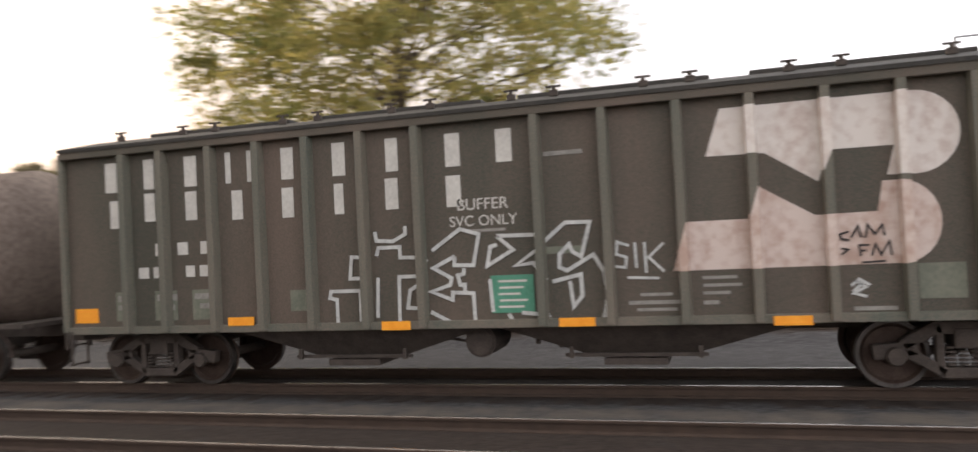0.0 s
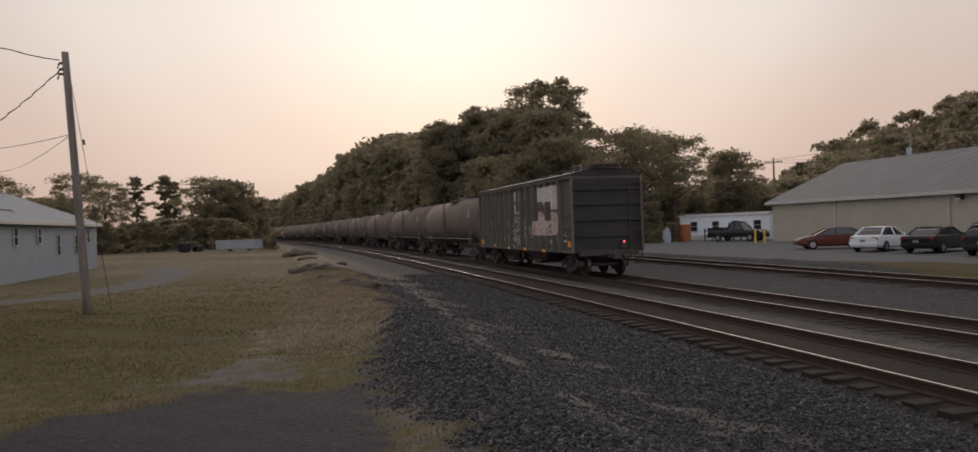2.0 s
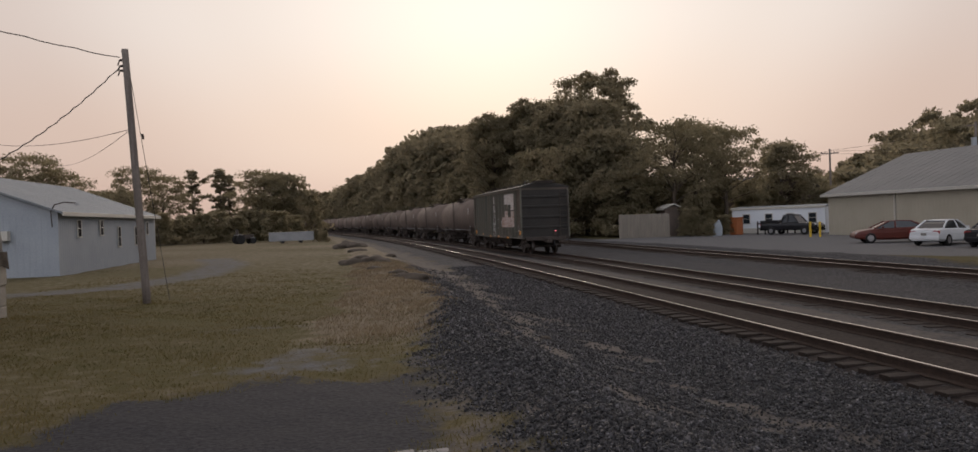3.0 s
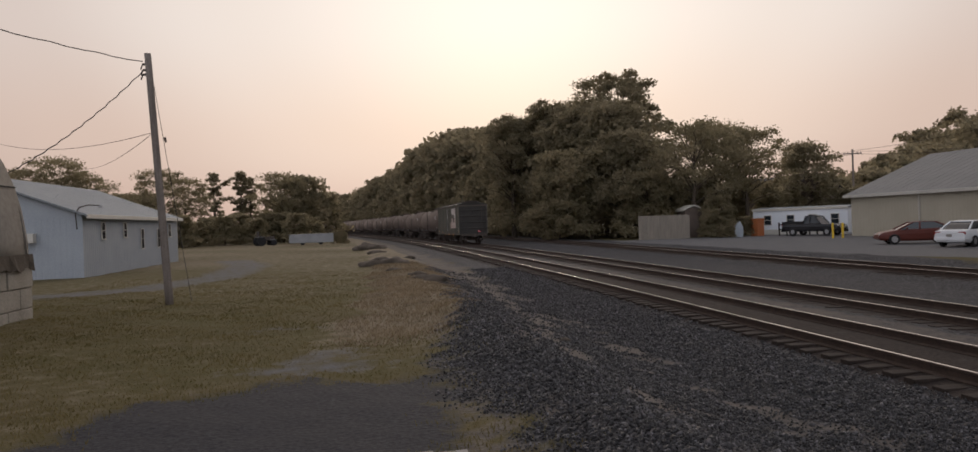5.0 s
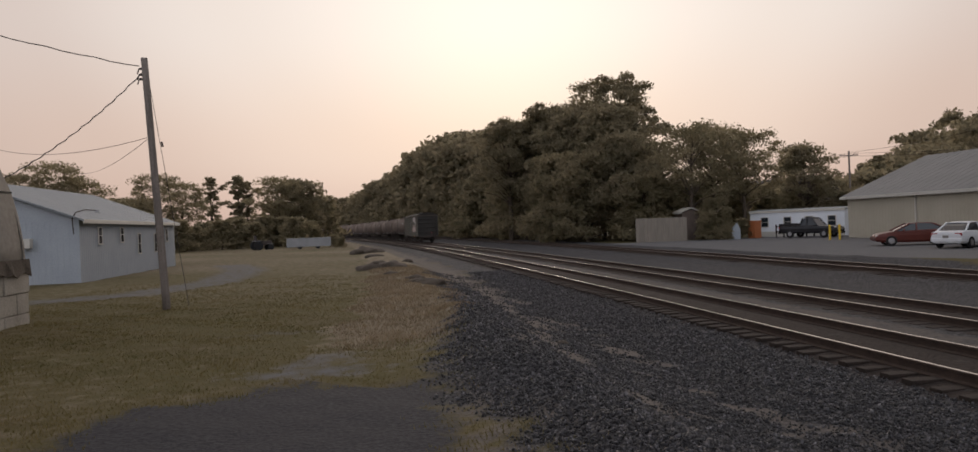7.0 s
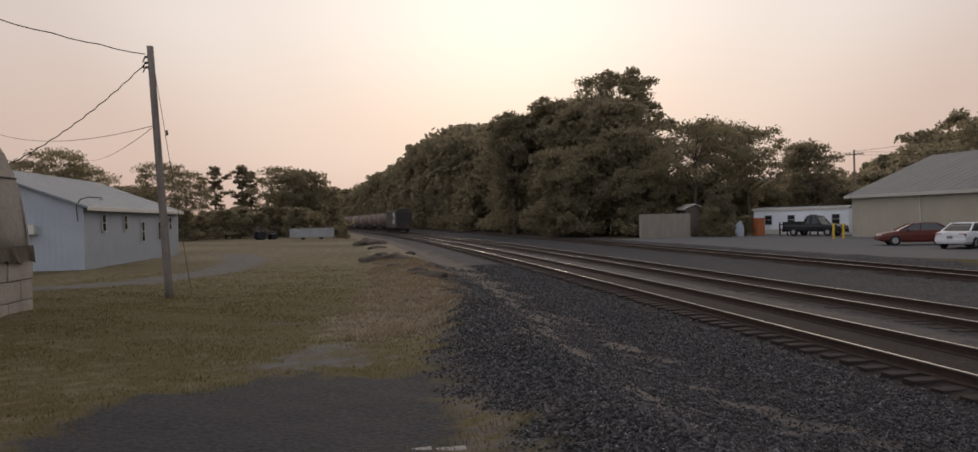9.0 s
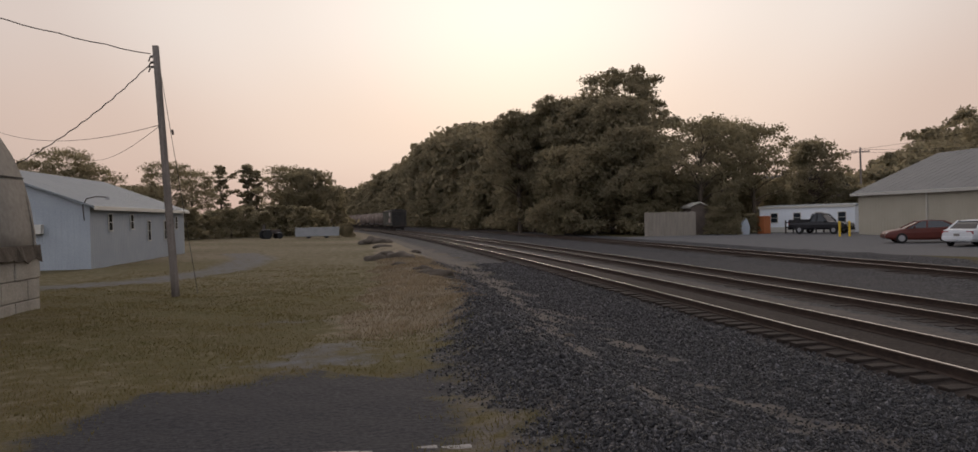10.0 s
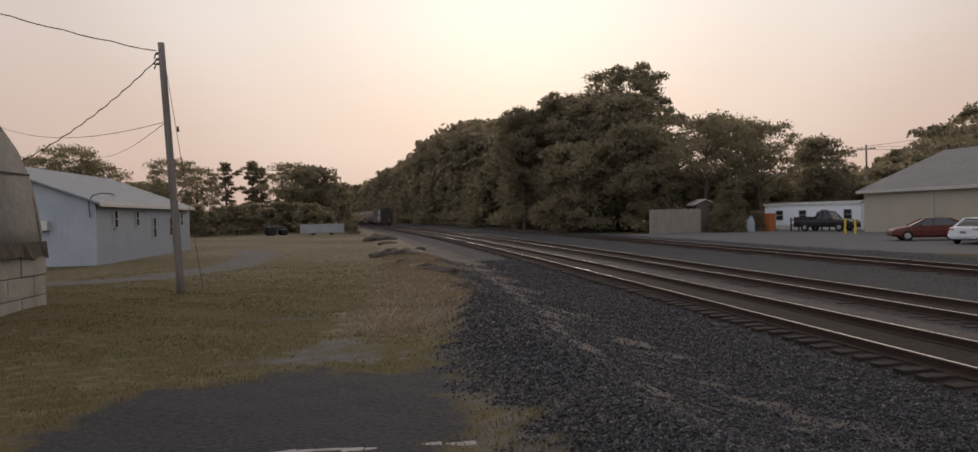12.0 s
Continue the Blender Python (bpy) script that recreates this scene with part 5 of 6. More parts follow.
# ---- vehicles ----
def car(name, m, paint, label, L=4.7, W=1.78, H=1.42, kind="sedan"):
    """A car built along +x (its front). Lofted body, glasshouse, wheels, lamps."""
    th = tagged(empty(name, m), label, "car", "parked vehicles")
    if kind == "sedan":
        prof = [(-0.5, 0.35, 0.80), (-0.495, 0.30, 0.93), (-0.40, 0.26, 0.98), (-0.25, 0.22, 0.97), (0.0, 0.20, 0.94), (0.18, 0.20, 0.92), (0.30, 0.22, 0.88), (0.42, 0.24, 0.78), (0.485, 0.28, 0.68), (0.5, 0.36, 0.58)]
        glass_pts = [(-0.37, 0.96), (-0.28, 1.22), (-0.20, H - 0.03), (-0.04, H), (0.07, H - 0.04), (0.26, 0.90)]
    elif kind == "suv":
        prof = [(-0.5, 0.40, 0.95), (-0.495, 0.32, 1.02), (-0.40, 0.28, 1.05), (-0.2, 0.26, 1.04), (0.0, 0.25, 1.02), (0.18, 0.25, 1.0), (0.30, 0.27, 0.97), (0.42, 0.29, 0.90), (0.485, 0.32, 0.8), (0.5, 0.40, 0.66)]
        glass_pts = [(-0.485, 1.02), (-0.45, 1.24), (-0.38, H - 0.05), (-0.15, H), (0.07, H - 0.06), (0.24, 0.98)]
    else:
        prof = [(-0.5, 0.55, 1.0), (-0.495, 0.50, 1.08), (-0.40, 0.42, 1.10), (-0.2, 0.40, 1.10), (0.0, 0.40, 1.12), (0.15, 0.40, 1.12), (0.28, 0.40, 1.10), (0.42, 0.42, 1.05), (0.485, 0.46, 0.95), (0.5, 0.52, 0.8)]
        glass_pts = [(-0.12, 1.10), (-0.105, 1.5), (-0.08, H - 0.03), (0.02, H), (0.08, H - 0.04), (0.19, 1.11)]
    rings = []
    for f, lo, hi in prof:
        e = 0.90 if abs(f) > 0.47 else (0.97 if abs(f) > 0.38 else 1.0)
        w = W / 2 * e
        rings.append([(f * L, -w * 0.9, lo), (f * L, -w, lo + 0.12), (f * L, -w, (lo + hi) / 2 + 0.08), (f * L, -w * 0.95, hi - 0.04), (f * L, -w * 0.82, hi),
                      (f * L, w * 0.82, hi), (f * L, w * 0.95, hi - 0.04), (f * L, w, (lo + hi) / 2 + 0.08), (f * L, w, lo + 0.12), (f * L, w * 0.9, lo)])
    bm = bmesh.new()
    loft(bm, rings)
    body = part("body", bm, paint, th, smooth=False)
    bv = body.modifiers.new("round", 'BEVEL'); bv.width, bv.segments, bv.angle_limit = 0.03, 2, radians(25)
    bm = bmesh.new()
    rings = []
    for f, z in glass_pts:
        zb = 0.92 if kind == "sedan" else 1.0
        w = W / 2
        rings.append([(f * L, -w * 0.86, min(zb, z)), (f * L, -w * (0.86 - 0.42 * max(0, z - zb)), max(z - 0.03, zb * 0.99)), (f * L, -w * (0.72 - 0.42 * max(0, z - zb)), z), (f * L, w * (0.72 - 0.42 * max(0, z - zb)), z),
                      (f * L, w * (0.86 - 0.42 * max(0, z - zb)), max(z - 0.03, zb * 0.99)), (f * L, w * 0.86, min(zb, z))])
    loft(bm, rings)
    gh = part("glasshouse", bm, M["glass"], th, "dark windows")
    bv = gh.modifiers.new("round", 'BEVEL'); bv.width, bv.segments, bv.angle_limit = 0.05, 2, radians(20)
    g = glass_pts
    zb = 0.92 if kind == "sedan" else 1.0
    bm = bmesh.new()
    rows = []
    for f, z in ((g[2][0] - 0.02, g[2][1] - 0.012), g[2], g[3], g[4], (g[4][0] + 0.015, g[4][1] - 0.02)):
        w = W / 2 * (0.74 - 0.42 * (z - zb)) + 0.025
        rows.append([(f * L, -w, z - 0.01), (f * L, w, z - 0.01), (f * L, w * 0.94, z + 0.025), (f * L, -w * 0.94, z + 0.025)])
    loft(bm, rows)
    part("roof", bm, paint, th)
    for sy in (-1, 1):
        ends = [((g[i][0] * L, sy * W / 2 * 0.85, g[i][1]), (g[k][0] * L, sy * W / 2 * 0.66, g[k][1])) for i, k in ((0, 2), (5, 4))]
        for a, q in ends + [((0.0, sy * W / 2 * 0.86, 0.93), (-0.01 * L, sy * W / 2 * 0.64, H - 0.03))]:
            bm = bmesh.new()
            cyl(bm, a, q, 0.05, None, 8)
            part("pillar", bm, paint, th)
        boxpart("mirror", (0.16 * L, sy * (W / 2 + 0.06), g[0][1] + 0.02), (0.10, 0.16, 0.12), paint, th, bevel=0.02)
        boxpart("tail_lamp", (-0.492 * L, sy * W * 0.36, prof[1][2] - 0.15), (0.07, 0.36, 0.16), M["lens_red"], th, "red tail lamp", bevel=0.02)
        boxpart("headlamp", (0.482 * L, sy * W * 0.33, prof[8][2] - 0.06), (0.10, 0.36, 0.13), M["lens_clear"], th, "clear headlamp", bevel=0.02)
        for fx in (-0.29, 0.31):
            rad = 0.32 if kind == "sedan" else 0.37
            bm = bmesh.new()
            n = 20
            prof2 = [(-0.1, 0.2), (-0.1, rad - 0.02), (-0.08, rad), (0.08, rad), (0.1, rad - 0.02), (0.1, 0.2)]
            loft(bm, [[(fx * L + r * math.cos(2 * math.pi * k / n), sy * (W / 2 - 0.08) + a, rad + r * math.sin(2 * math.pi * k / n)) for a, r in prof2] for k in range(n + 1)], caps=False)
            wh = part("wheel", bm, M["tyre"], th, "black rubber tyre")
            bm = bmesh.new()
            cyl(bm, (fx * L, sy * (W / 2 - 0.06), rad), (fx * L, sy * (W / 2 + 0.01), rad), 0.21, 0.18, 16)
            part("rim", bm, M["rim"], wh)
    boxpart("rear_bumper", (-0.497 * L, 0, 0.48), (0.12, W * 0.92, 0.2), paint, th, bevel=0.04)
    boxpart("front_bumper", (0.497 * L, 0, 0.44), (0.12, W * 0.9, 0.2), paint, th, bevel=0.04)
    boxpart("plate_bar", (-0.512 * L, 0, 0.66), (0.02, 0.30, 0.14), M["stencil"], th)
    if kind == "suv":
        for sy in (-1, 1):
            bm = bmesh.new()
            cyl(bm, (-0.36 * L, sy * 0.58, H + 0.07), (0.05 * L, sy * 0.58, H + 0.07), 0.025, None, 8)
            for f in (-0.36, -0.15, 0.05):
                cyl(bm, (f * L, sy * 0.58, H - 0.03), (f * L, sy * 0.58, H + 0.07), 0.02, None, 6)
            part("roof_rail", bm, M["iron"], th)
        for f in (-0.28, -0.05):
            boxpart("crossbar", (f * L, 0, H + 0.10), (0.06, 1.2, 0.04), M["iron"], th)
    if kind == "pickup":
        for sy in (-1, 1):
            boxpart("bed_side", (-0.31 * L, sy * (W / 2 - 0.06), 1.2), (0.36 * L, 0.08, 0.24), paint, th, bevel=0.02)
        boxpart("tailgate", (-0.49 * L, 0, 1.18), (0.07, W * 0.9, 0.26), paint, th, bevel=0.02)
        boxpart("grille", (0.502 * L, 0, 0.78), (0.05, W * 0.6, 0.22), M["rim"], th, "bright grille", bevel=0.02)
    return th


GZ = -0.05
car("sedan", pose(33.7, 43.6, GZ, 0, 0, 155), M["red_car"], "dark red coupe parked on the gravel lot", 4.6, 1.78, 1.38)
car("sedan", pose(33.2, 38.7, GZ, 0, 0, 25), M["white_car"], "white sedan parked facing the warehouse", 4.6, 1.75, 1.42)
car("sedan", pose(33.6, 35.0, GZ, 0, 0, 22), M["black_car"], "black sedan parked facing the warehouse", 4.8, 1.8, 1.40)
car("sport_utility_car", pose(33.1, 30.5, GZ, 0, 0, 20), M["grey_car"], "dark grey estate car with roof bars on the lot", 4.6, 1.8, 1.5, "suv")
car("pickup_truck", pose(40.2, 65.4, GZ, 0, 0, -60), M["black_car"], "black pickup truck parked by the mobile home", 5.4, 1.95, 1.85, "pickup")

# things at the far end of the grass
TR = tagged(empty("metal_trailer", pose(-7.8, 109, 0, 0, 0, 4)), "long dull silver box trailer low on the grass", "trailer")
bm = bmesh.new()
box(bm, (0, 0, 0.85), (5.9, 2.2, 1.15), bevel=0.06)
part("box_body", bm, M["silver"], TR)
for k in range(-2, 3):
    boxpart("side_rib", (k * 1.2, -1.12, 0.85), (0.07, 0.05, 1.1), M["silver"], TR)
boxpart("top_rim", (0, 0, 1.45), (6.0, 2.25, 0.08), M["silver"], TR)
for x in (-1.2, 1.2):
    for sy in (-1, 1):
        bm = bmesh.new()
        cyl(bm, (x, sy * 1.0, 0.3), (x, sy * 0.8, 0.3), 0.33, None, 16)
        part("wheel", bm, M["tyre"], TR)
# Tractor shape stands in for a dark pile with white spots.
AT = tagged(empty("tractor_shaped_pile", pose(-14.6, 113, 0, 0, 0, 30)), "tractor shape in place of a dark pile by the trees", "tractor")
boxpart("hood", (0.7, 0, 1.0), (1.5, 0.6, 0.6), M["iron"], AT, bevel=0.08)
boxpart("seat", (-0.5, 0, 1.15), (0.5, 0.5, 0.5), M["iron"], AT, bevel=0.08)
for sx, r in ((-0.7, 0.62), (1.1, 0.4)):
    for sy in (-1, 1):
        bm = bmesh.new()
        cyl(bm, (sx, sy * 0.85, r), (sx, sy * 0.55, r), r, None, 20)
        wh = part("wheel", bm, M["tyre"], AT)
    boxpart("mudguard", (sx, 0, 2 * r + 0.04), (0.7, 1.7, 0.06), M["silver"], AT, "pale mudguard", bevel=0.02)
boxpart("roll_bar", (-0.9, 0, 1.6), (0.08, 1.0, 0.9), M["iron"], AT)

# concrete edge below the viewpoint
bm = bmesh.new()
rng = random.Random(9)
x = -1.25
while x < 0.95:
    w = rng.uniform(0.2, 0.65)
    box(bm, (x + w / 2, 7.46 - 0.065 * x + rng.uniform(-0.03, 0.03), -0.07), (w + 0.02, rng.uniform(0.09, 0.17), 0.14), rz=rng.uniform(-7, 4), ry=rng.uniform(-3, 3), bevel=0.03)
    x += w
tagged(part("concrete_edge", bm, M["conc"]), "broken pale concrete edging in the gravel pad", "kerb", kind="structure")


# ---- trees ----
def leaves(rng, centres, radii, per, size, squash=0.75, inner=0.4):
    """Small folded leaf sprays on the shells of clumps."""
    n = len(centres) * per
    c = np.repeat(centres, per, 0)
    r = np.repeat(radii, per)
    d = rng.normal(size=(n, 3)); d /= np.linalg.norm(d, axis=1)[:, None]
    d[:, 2] = np.where(d[:, 2] < -0.35, -d[:, 2] * 0.6, d[:, 2])
    p = c + d * (r * rng.uniform(inner, 1.08, n))[:, None] * np.array([1, 1, squash])
    a = rng.normal(size=(n, 3)); a /= np.linalg.norm(a, axis=1)[:, None]
    b = np.cross(a, d + rng.normal(size=(n, 3)) * 0.5); b /= np.linalg.norm(b, axis=1)[:, None] + 1e-9
    s = (size * rng.uniform(0.5, 1.35, n))[:, None]
    v = np.stack([p - a * s, p + b * s * 0.55, p + a * s, p - b * s * 0.55 + d * s * 0.25], 1).reshape(-1, 3)
    f = np.arange(4 * n).reshape(-1, 4)
    return v, f


def limb(bm, a, b, r0, r1, bend, rng):
    a, b = Vector(a), Vector(b)
    mid = a.lerp(b, 0.5) + Vector((rng.uniform(-bend, bend), rng.uniform(-bend, bend), rng.uniform(0, bend)))
    cyl(bm, a, mid, r0, (r0 + r1) / 2, 7)
    cyl(bm, mid, b, (r0 + r1) / 2, r1, 6)


def tree(name, h, w, seed, leaf_m, low=0.3, clumps=46, per=85, size=0.42, shape="round", label="", crown_r=0.16, squash=0.75):
    """A tapered trunk with limbs, and a crown of leaf clumps at the limbs' ends. h: height; w: crown's width."""
    rg, rn = np.random.default_rng(seed), random.Random(seed)
    th = tagged(empty(name), label, "tree", "trees along the line")
    pts = []
    for k in range(clumps):
        f = (k + 0.5) / clumps
        z = low + (1 - low) * (f ** 0.85)
        if shape == "round":
            prof = math.sqrt(max(0.02, 1 - (2 * (f - 0.42)) ** 2 * 0.78))
        elif shape == "cone":
            prof = 1.05 - 0.9 * f
        elif shape == "spread":
            prof = (0.86 + 0.14 * math.sin(f * 21 + seed)) * math.sqrt(max(0.20, 1 - ((f - 0.40) / 0.66) ** 2))
        elif shape == "layer":
            prof = (0.55 + 0.45 * math.sin(f * 19)) * math.sqrt(max(0.05, 1 - (1.55 * (f - 0.35)) ** 2))
        else:
            prof = (1 - 0.35 * f) * (0.8 + 0.2 * math.sin(f * 13))
        a = k * 2.399 + rn.uniform(-0.5, 0.5)
        rr = w / 2 * prof * math.sqrt(rn.uniform(0.12, 1.0))
        pts.append((rr * math.cos(a), rr * math.sin(a), z * h * rn.uniform(0.93, 1.0)))
    pts = np.array(pts)
    rad = w * crown_r * rg.uniform(0.6, 1.25, clumps)
    pts[:, 2] = np.minimum(pts[:, 2], h - rad * 0.7)
    bm = bmesh.new()
    top = Vector((rn.uniform(-0.4, 0.4), rn.uniform(-0.4, 0.4), h * 0.82))
    r0 = 0.022 * h
    limb(bm, (0, 0, -0.3), (0, 0, h * 0.35), r0, r0 * 0.7, 0.1, rn)
    limb(bm, (0, 0, h * 0.35), top, r0 * 0.7, r0 * 0.15, 0.4, rn)
    for k in range(0, clumps, 2):
        z0 = min(pts[k][2] * 0.72, h * 0.7)
        limb(bm, (0, 0, z0), pts[k], r0 * 0.28 * (1.2 - z0 / h), 0.02, 0.4, rn)
    part("trunk", bm, M["bark"], th, "dark branching trunk")
    v, f = leaves(rg, pts, rad, per, size, squash)
    cr = new("crown", data_mesh("crown", v, f, leaf_m))
    cr.parent = th
    return th


def put(src, x, y, s, rz, lab="", zs=1.0):
    t = copy_thing(src, pose(x, y, float(ground_z(x, y)), 0, 0, rz))
    t.scale = (s, s, s * zs)
    if lab:
        t["label"] = lab
    return t


BIG = tree("tree", 21.3, 14.5, 1, M["leaf"], 0.42, 92, 190, 0.20, "spread", "tall dark spreading tree in the wood by the track", 0.095, 0.8)
BIG.matrix_basis = pose(32.3, 97.0, 0)
ROUND = tree("tree", 15, 11, 2, M["leaf"], 0.12, 60, 220, 0.25, "round", "dark leafy tree in the wood by the track", 0.17)
ROUND.matrix_basis = pose(29, 92, 0)
FAR_ROUND = tree("tree", 15, 11, 12, M["leaf"], 0.12, 60, 60, 0.48, "round", "dark leafy tree in the wood by the track", 0.17)
FAR_ROUND.matrix_basis = pose(24, 140, 0)
BUSHY = tree("tree", 10, 10, 3, M["leaf_olive"], 0.02, 60, 200, 0.23, "bush", "dense bushy tree reaching down to the ground", 0.17)
BUSHY.matrix_basis = pose(24.5, 84, 0)
FAR_BUSHY = tree("tree", 10, 10, 13, M["leaf_olive"], 0.02, 60, 52, 0.44, "bush", "dense bushy tree reaching down to the ground", 0.17)
FAR_BUSHY.matrix_basis = pose(21, 143, 0)
AIRY = tree("tree", 12, 10.5, 4, M["leaf_olive"], 0.34, 56, 120, 0.16, "round", "airy tree with gaps in its crown behind the lot", 0.125, 0.8)
AIRY.matrix_basis = pose(33.4, 76, 0)
NEAR = tree("tree", 19, 20, 5, M["leaf_gold"], 0.22, 120, 330, 0.17, "round", "large tree with yellowing leaves beyond the siding", 0.11)
NEAR.matrix_basis = pose(33.0, 14.0, 0)
SLIM = tree("tree", 11, 6.0, 6, M["leaf"], 0.28, 34, 110, 0.19, "layer", "slim tree standing above the far tree line", 0.13, 0.55)
SLIM.matrix_basis = pose(-29.5, 158, 0)
SLIM.scale = (1.25, 1.25, 1.28)

rng = random.Random(21)
# wood along the tracks: front of bushy growth, taller trees behind
for k in range(40):
    y = 88 + k * 7.2
    x = 24.0 + edge_of_wood(y) + rng.uniform(-1.0, 1.5)
    put(BUSHY if y < 130 else FAR_BUSHY, x, y, rng.uniform(0.75, 1.15), rng.uniform(0, 360))
    x = 29.5 + edge_of_wood(y) + rng.uniform(-1.5, 2.5)
    rise = float(np.interp(y, [85, 110, 135, 165, 200, 260, 380], [1.12, 1.15, 1.22, 1.5, 1.72, 1.55, 1.2]))
    hgt = rise + rng.uniform(-0.07, 0.07)
    put(ROUND if y < 130 else FAR_ROUND, x, y + rng.uniform(-3, 3), hgt, rng.uniform(0, 360))
    if k % 2 == 0 and y > 100:
        put(ROUND if y < 130 else FAR_ROUND, x + rng.uniform(3, 6), y + rng.uniform(-3, 3), hgt * rng.uniform(0.95, 1.08), rng.uniform(0, 360))
for x, y, s in ((25.6, 104, 0.88), (22.6, 108, 0.83), (20.2, 107, 0.80)):
    put(BIG, x, y, s, rng.uniform(0, 360))
# trees behind the fence and the mobile home
for src, x, y, s in ((AIRY, 37.5, 79.5, 1.0), (AIRY, 41.5, 80.5, 0.98), (AIRY, 39.6, 84.0, 1.05), (ROUND, 54.0, 89.5, 0.73), (BUSHY, 31.5, 78, 0.62), (BUSHY, 36, 81, 0.62), (BUSHY, 42, 84, 0.60), (BUSHY, 47, 86, 0.6), (BUSHY, 28.5, 77, 0.70),
                     (BUSHY, 52, 90, 0.5), (BUSHY, 34.8, 73.5, 0.42), (BUSHY, 40, 88, 0.62), (BUSHY, 33, 88, 0.75), (ROUND, 28, 82, 0.8), (BUSHY, 38, 92, 0.7), (BUSHY, 58, 86, 0.5), (BUSHY, 32.6, 70.5, 0.28), (BUSHY, 33.6, 68.6, 0.12), (BUSHY, 36.2, 70.6, 0.2)):
    put(src, x, y, s, rng.uniform(0, 360), "leafy tree behind the lot and the mobile home")
# far end of the grass
for az, rngm, hgt, src, hs in ((-21.5, 92, 9.4, AIRY, 12), (-20.0, 95, 10.8, AIRY, 12), (-18.6, 96, 9.0, AIRY, 12), (-17.0, 150, 9.5, BUSHY, 10), (-15.2, 150, 9.5, BUSHY, 10), (-13.9, 140, 13.0, AIRY, 12), (-12.6, 145, 11.8, AIRY, 12),
                               (-8.8, 160, 14.2, SLIM, 11), (-8.2, 162, 13.2, SLIM, 11), (-6.0, 150, 13.0, AIRY, 12), (-4.6, 150, 12.3, ROUND, 15), (-5.3, 148, 11.8, AIRY, 12), (-3.2, 160, 9.5, BUSHY, 10), (-1.6, 430, 20.5, ROUND, 15), (-2.8, 410, 19.5, ROUND, 15), (-0.4, 440, 23.0, ROUND, 15), (0.6, 450, 25.0, ROUND, 15), (-2.2, 420, 17.0, ROUND, 15), (-6.4, 300, 14.0, ROUND, 15)):
    a = radians(az)
    src = {ROUND: FAR_ROUND, BUSHY: FAR_BUSHY}.get(src, src)
    put(src, rngm * math.sin(a), rngm * math.cos(a), hgt / hs, rng.uniform(0, 360), "tree in the hazy line at the end of the grass")
for k in range(24):
    az = radians(-27 + k * 1.0)
    d = rng.uniform(122, 140)
    put(FAR_BUSHY, d * math.sin(az), d * math.cos(az), rng.uniform(0.48, 0.66), rng.uniform(0, 360), "low bushy growth at the end of the grass", 0.8)
put(BUSHY, -3.4, 106, 0.17, 40, "dry brown shrub beside the track", 0.9)
put(BUSHY, -4.6, 112, 0.2, 80, "dry brown shrub beside the track", 0.9)


# wooded hill beyond the warehouse
def hill_z(x, y):
    az = np.degrees(np.arctan2(x, y))
    d = np.hypot(x, y)
    crest = np.interp(az, [30, 34, 37, 40.5, 42.5, 46, 50, 54, 60, 70, 85, 100, 130], [0, 3.5, 13.5, 20, 21, 26, 28, 30, 34, 38, 40, 30, 0])
    return crest * smooth(125, 250, d) * (1 - 0.5 * smooth(300, 520, d))


hx, hy = np.meshgrid(np.arange(40, 520, 12.0), np.arange(-260, 330, 12.0))
hz = hill_z(hx, hy) - 0.6
ii = np.arange(hx.size).reshape(hx.shape)
hq = np.stack([ii[:-1, :-1], ii[:-1, 1:], ii[1:, 1:], ii[1:, :-1]], -1).reshape(-1, 4)
hm = data_mesh("wooded_hill", np.stack([hx, hy, hz], -1).reshape(-1, 3), hq, M["leaf"])
tagged(new("wooded_hill", hm), "distant dark wooded hillside", "hill", kind="structure")
rg = np.random.default_rng(77)
cs, rs = [], []
while len(cs) < 1500:
    az, d = rg.uniform(33, 84), rg.uniform(135, 330)
    x, y = d * math.sin(radians(az)), d * math.cos(radians(az))
    z = float(hill_z(np.array(x), np.array(y)))
    r = rg.uniform(2.4, 5.0)
    cs.append((x, y, z + rg.uniform(0.5, 2.2) * 2.0)); rs.append(r)
    if rg.uniform() < 0.5:
        cs.append((x + rg.uniform(-2, 2), y + rg.uniform(-2, 2), z + 6.5)); rs.append(r * 0.6)
v, f = leaves(rg, np.array(cs), np.array(rs), 105, 0.62)
tagged(new("woods", data_mesh("woods", v, f, M["leaf"])), "dense dark woods covering the hill", "woods", kind="stuff")


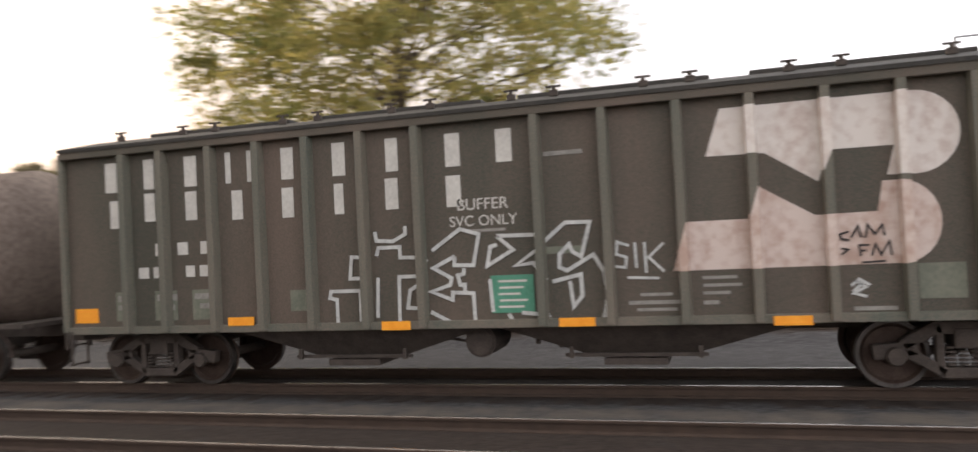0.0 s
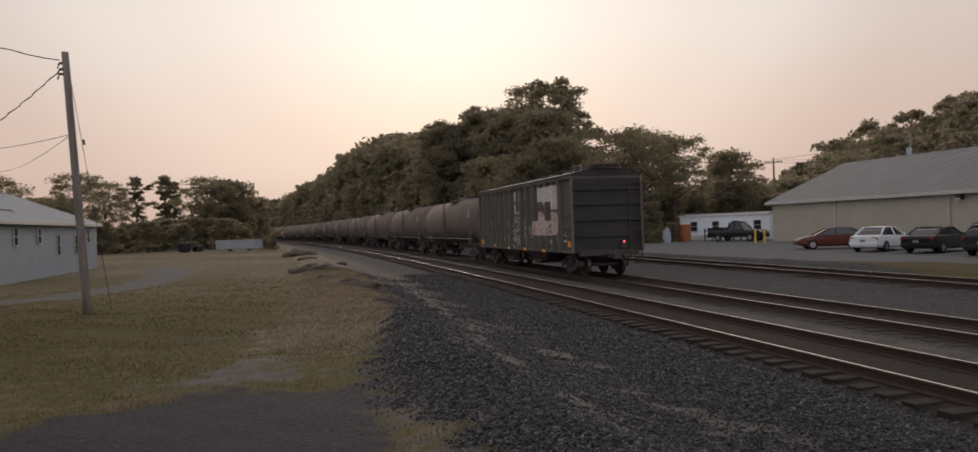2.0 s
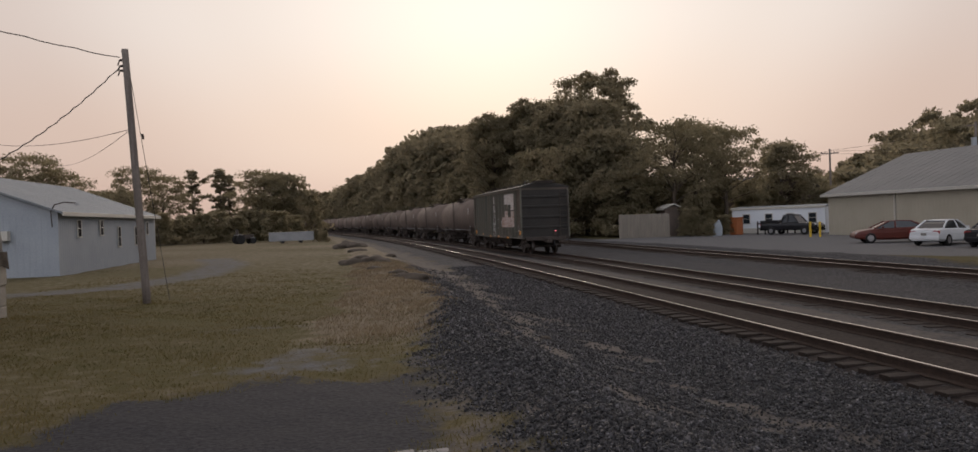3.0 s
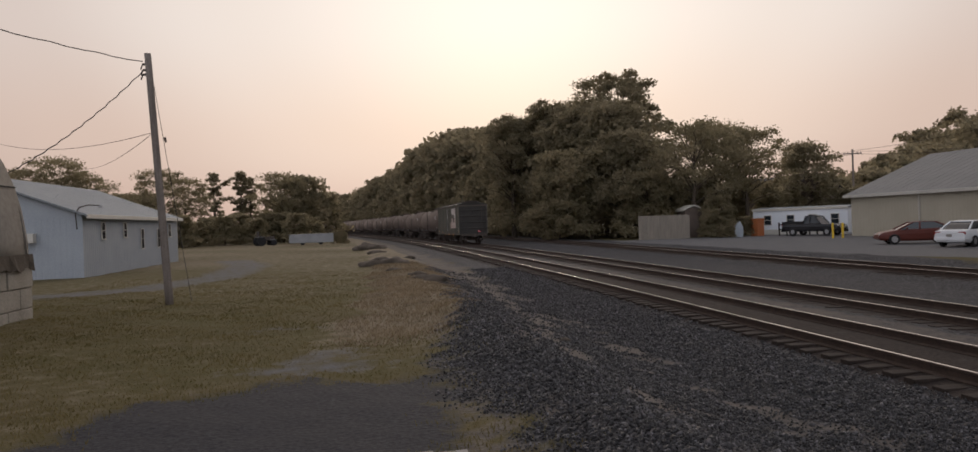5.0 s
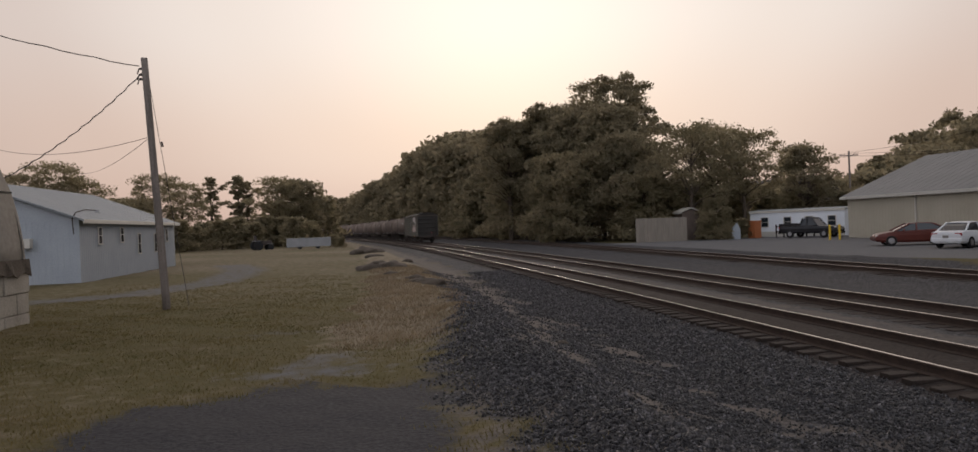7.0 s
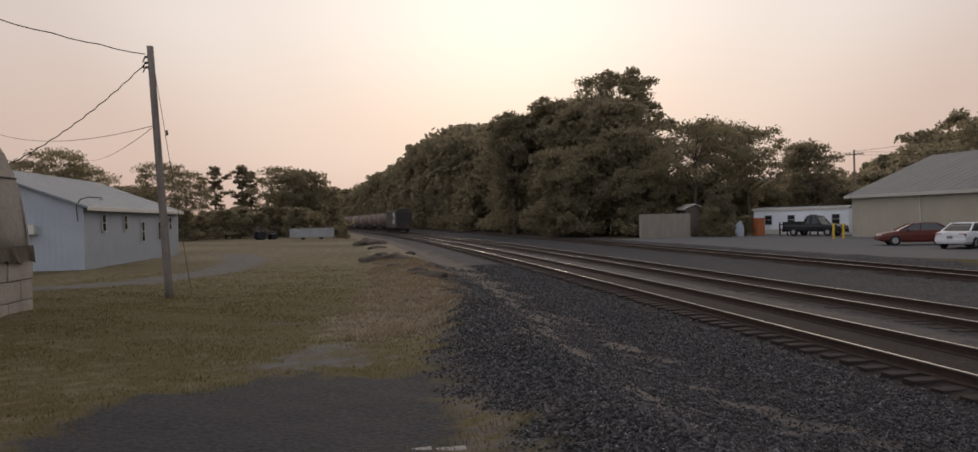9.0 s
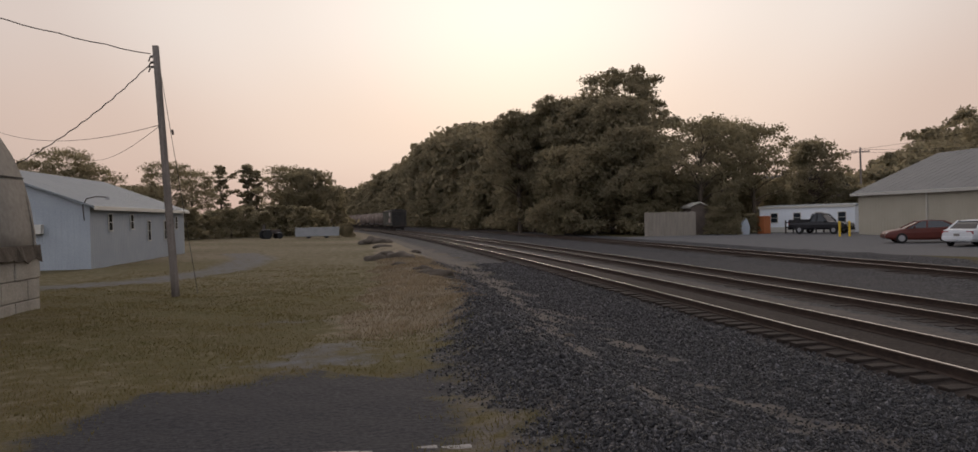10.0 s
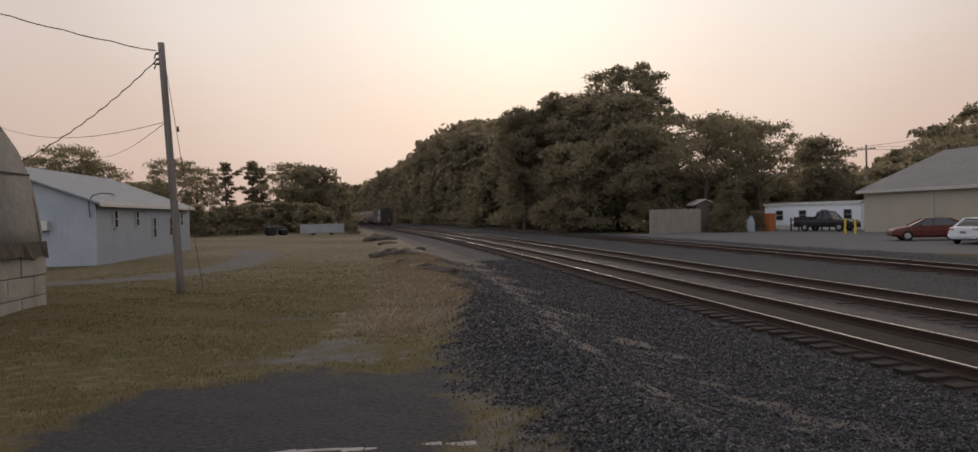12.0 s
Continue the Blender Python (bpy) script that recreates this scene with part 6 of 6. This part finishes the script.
# ---- loose ground cover ----
def stones(n, seed):
    """Broken ballast: small squashed six-cornered lumps."""
    rg = np.random.default_rng(seed)
    x = rg.uniform(0.4, 7.3, n * 3)
    y = 5.5 + 36 * rg.uniform(0, 1, n * 3) ** 1.7
    g = cover(x, y)
    keep = (rg.uniform(size=n * 3) < smooth(0.35, 0.95, g["gravel"]) * (1 - g["pad"]) * (1 - g["pale"]) * (1 - smooth(0.25, 0.7, g["dust"]) * 0.85 * smooth(2.2, 3.0, x)))
    x, y = x[keep][:n], y[keep][:n]
    k = len(x)
    z = ground_z(x, y)
    s = rg.uniform(0.009, 0.025, k) * (1 + y / 60) * np.where(rg.uniform(size=k) < 0.06, 1.6, 1.0)
    base = np.array([(1, 0, 0), (-1, 0, 0), (0, 1, 0), (0, -1, 0), (0, 0, 0.5), (0, 0, -0.5)], float)
    pts = base[None] * rg.uniform(0.6, 1.25, (k, 6, 1)) + rg.uniform(-0.25, 0.25, (k, 6, 3))
    q = rg.normal(size=(k, 4)); q /= np.linalg.norm(q, axis=1)[:, None]
    w, a, b, c = q.T
    R = np.stack([np.stack([1 - 2 * (b * b + c * c), 2 * (a * b - w * c), 2 * (a * c + w * b)], -1), np.stack([2 * (a * b + w * c), 1 - 2 * (a * a + c * c), 2 * (b * c - w * a)], -1),
                  np.stack([2 * (a * c - w * b), 2 * (b * c + w * a), 1 - 2 * (a * a + b * b)], -1)], 1)
    pts = np.einsum('kij,kpj->kpi', R, pts) * s[:, None, None] + np.stack([x, y, z + s * 0.45], -1)[:, None]
    fc = np.array([(0, 2, 4), (2, 1, 4), (1, 3, 4), (3, 0, 4), (2, 0, 5), (1, 2, 5), (3, 1, 5), (0, 3, 5)])
    return pts.reshape(-1, 3), (fc[None] + 6 * np.arange(k)[:, None, None]).reshape(-1, 3)


v, f = stones(78000, 3)
tagged(new("ballast_stones", data_mesh("ballast_stones", v, f, M["stone"])), "loose broken grey ballast stones", "gravel", kind="stuff")


def blades(n, seed, xr, yr, pick, hmin, hmax, wid):
    rg = np.random.default_rng(seed)
    x = rg.uniform(*xr, n * 2)
    y = yr[0] + (yr[1] - yr[0]) * rg.uniform(0, 1, n * 2) ** 1.4
    keep = rg.uniform(size=n * 2) < pick(x, y)
    x, y = x[keep][:n], y[keep][:n]
    k = len(x)
    z = ground_z(x, y) - 0.01
    h = rg.uniform(hmin, hmax, k) * (0.6 + 0.5 * (wob(x, y, 1.1, 4) + 1))
    a = rg.uniform(0, 2 * np.pi, k)
    lean = rg.uniform(0.1, 0.8, k) * h
    wx, wy = np.cos(a) * wid * (1 + y / 18), np.sin(a) * wid * (1 + y / 18)
    b = rg.uniform(0, 2 * np.pi, k)
    v = np.stack([np.stack([x - wx, y - wy, z], -1), np.stack([x + wx, y + wy, z], -1), np.stack([x + np.cos(b) * lean, y + np.sin(b) * lean, z + h], -1)], 1).reshape(-1, 3)
    return v, np.arange(3 * k).reshape(-1, 3)


def on_grass(x, y):
    g = cover(x, y)
    return (1 - g["gravel"]) * (1 - g["pad"]) * (1 - g["lot"]) * (1 - smooth(0.3, 0.6, g["pale"])) * (1 - 0.7 * smooth(0.3, 0.6, g["dust"]))


v, f = blades(90000, 5, (-12, 3.2), (6.5, 40), lambda x, y: on_grass(x, y) * (1 - 0.8 * smooth(18, 40, y)) * (1 - smooth(0.55, 0.8, cover(x, y)["straw"])), 0.02, 0.055, 0.005)
tagged(new("grass", data_mesh("grass", v, f, M["grass"])), "short yellow-green mown grass", "grass", kind="stuff")
v, f = blades(30000, 6, (-0.8, 5.0), (6.2, 45), lambda x, y: on_grass(x, y) * smooth(0.4, 0.7, cover(x, y)["straw"]), 0.03, 0.10, 0.006)
tagged(new("dry_grass", data_mesh("dry_grass", v, f, M["straw"])), "dry straw-coloured grass on the bank", "grass", kind="stuff")
# dark soil heaps along the bank
rng = random.Random(12)
for x, y, r in ((-0.25, 73.0, 1.2), (0.6, 72.0, 0.8), (0.5, 60, 0.6), (0.25, 42.6, 0.65), (1.35, 42.2, 0.85), (0.8, 42.9, 0.5), (0.7, 46.5, 0.45), (2.3, 29.3, 0.55), (1.9, 29.8, 0.4), (1.9, 31.5, 0.35), (1.1, 36.0, 0.4), (3.68, 14.62, 0.14), (2.6, 52, 0.4)):
    bm = bmesh.new()
    bmesh.ops.create_icosphere(bm, subdivisions=3, radius=1.0)
    for vert in bm.verts:
        p = vert.co * r
        n_ = noise.noise(Vector((p.x * 1.6 / max(r, 0.3) + x, p.y * 1.6 / max(r, 0.3) + y, p.z * 2)))
        n_ += 0.5 * noise.noise(Vector((p.x * 6 / max(r, 0.3) + x, p.y * 6 / max(r, 0.3) + y, p.z * 5)))
        p *= 1 + 0.45 * n_
        vert.co = (p.x, p.y * 1.2, p.z * (0.48 if r > 0.3 else 0.5))
    ob = part("soil_mound", bm, M["soil"], None, smooth=True)
    ob.matrix_basis = pose(x, y, float(ground_z(x, y)) - 0.05 * r, 0, 0, rng.uniform(0, 360))
    tagged(ob, "low dark heap of soil and turf on the bank", "soil heap", "soil heaps on the bank")

motions()
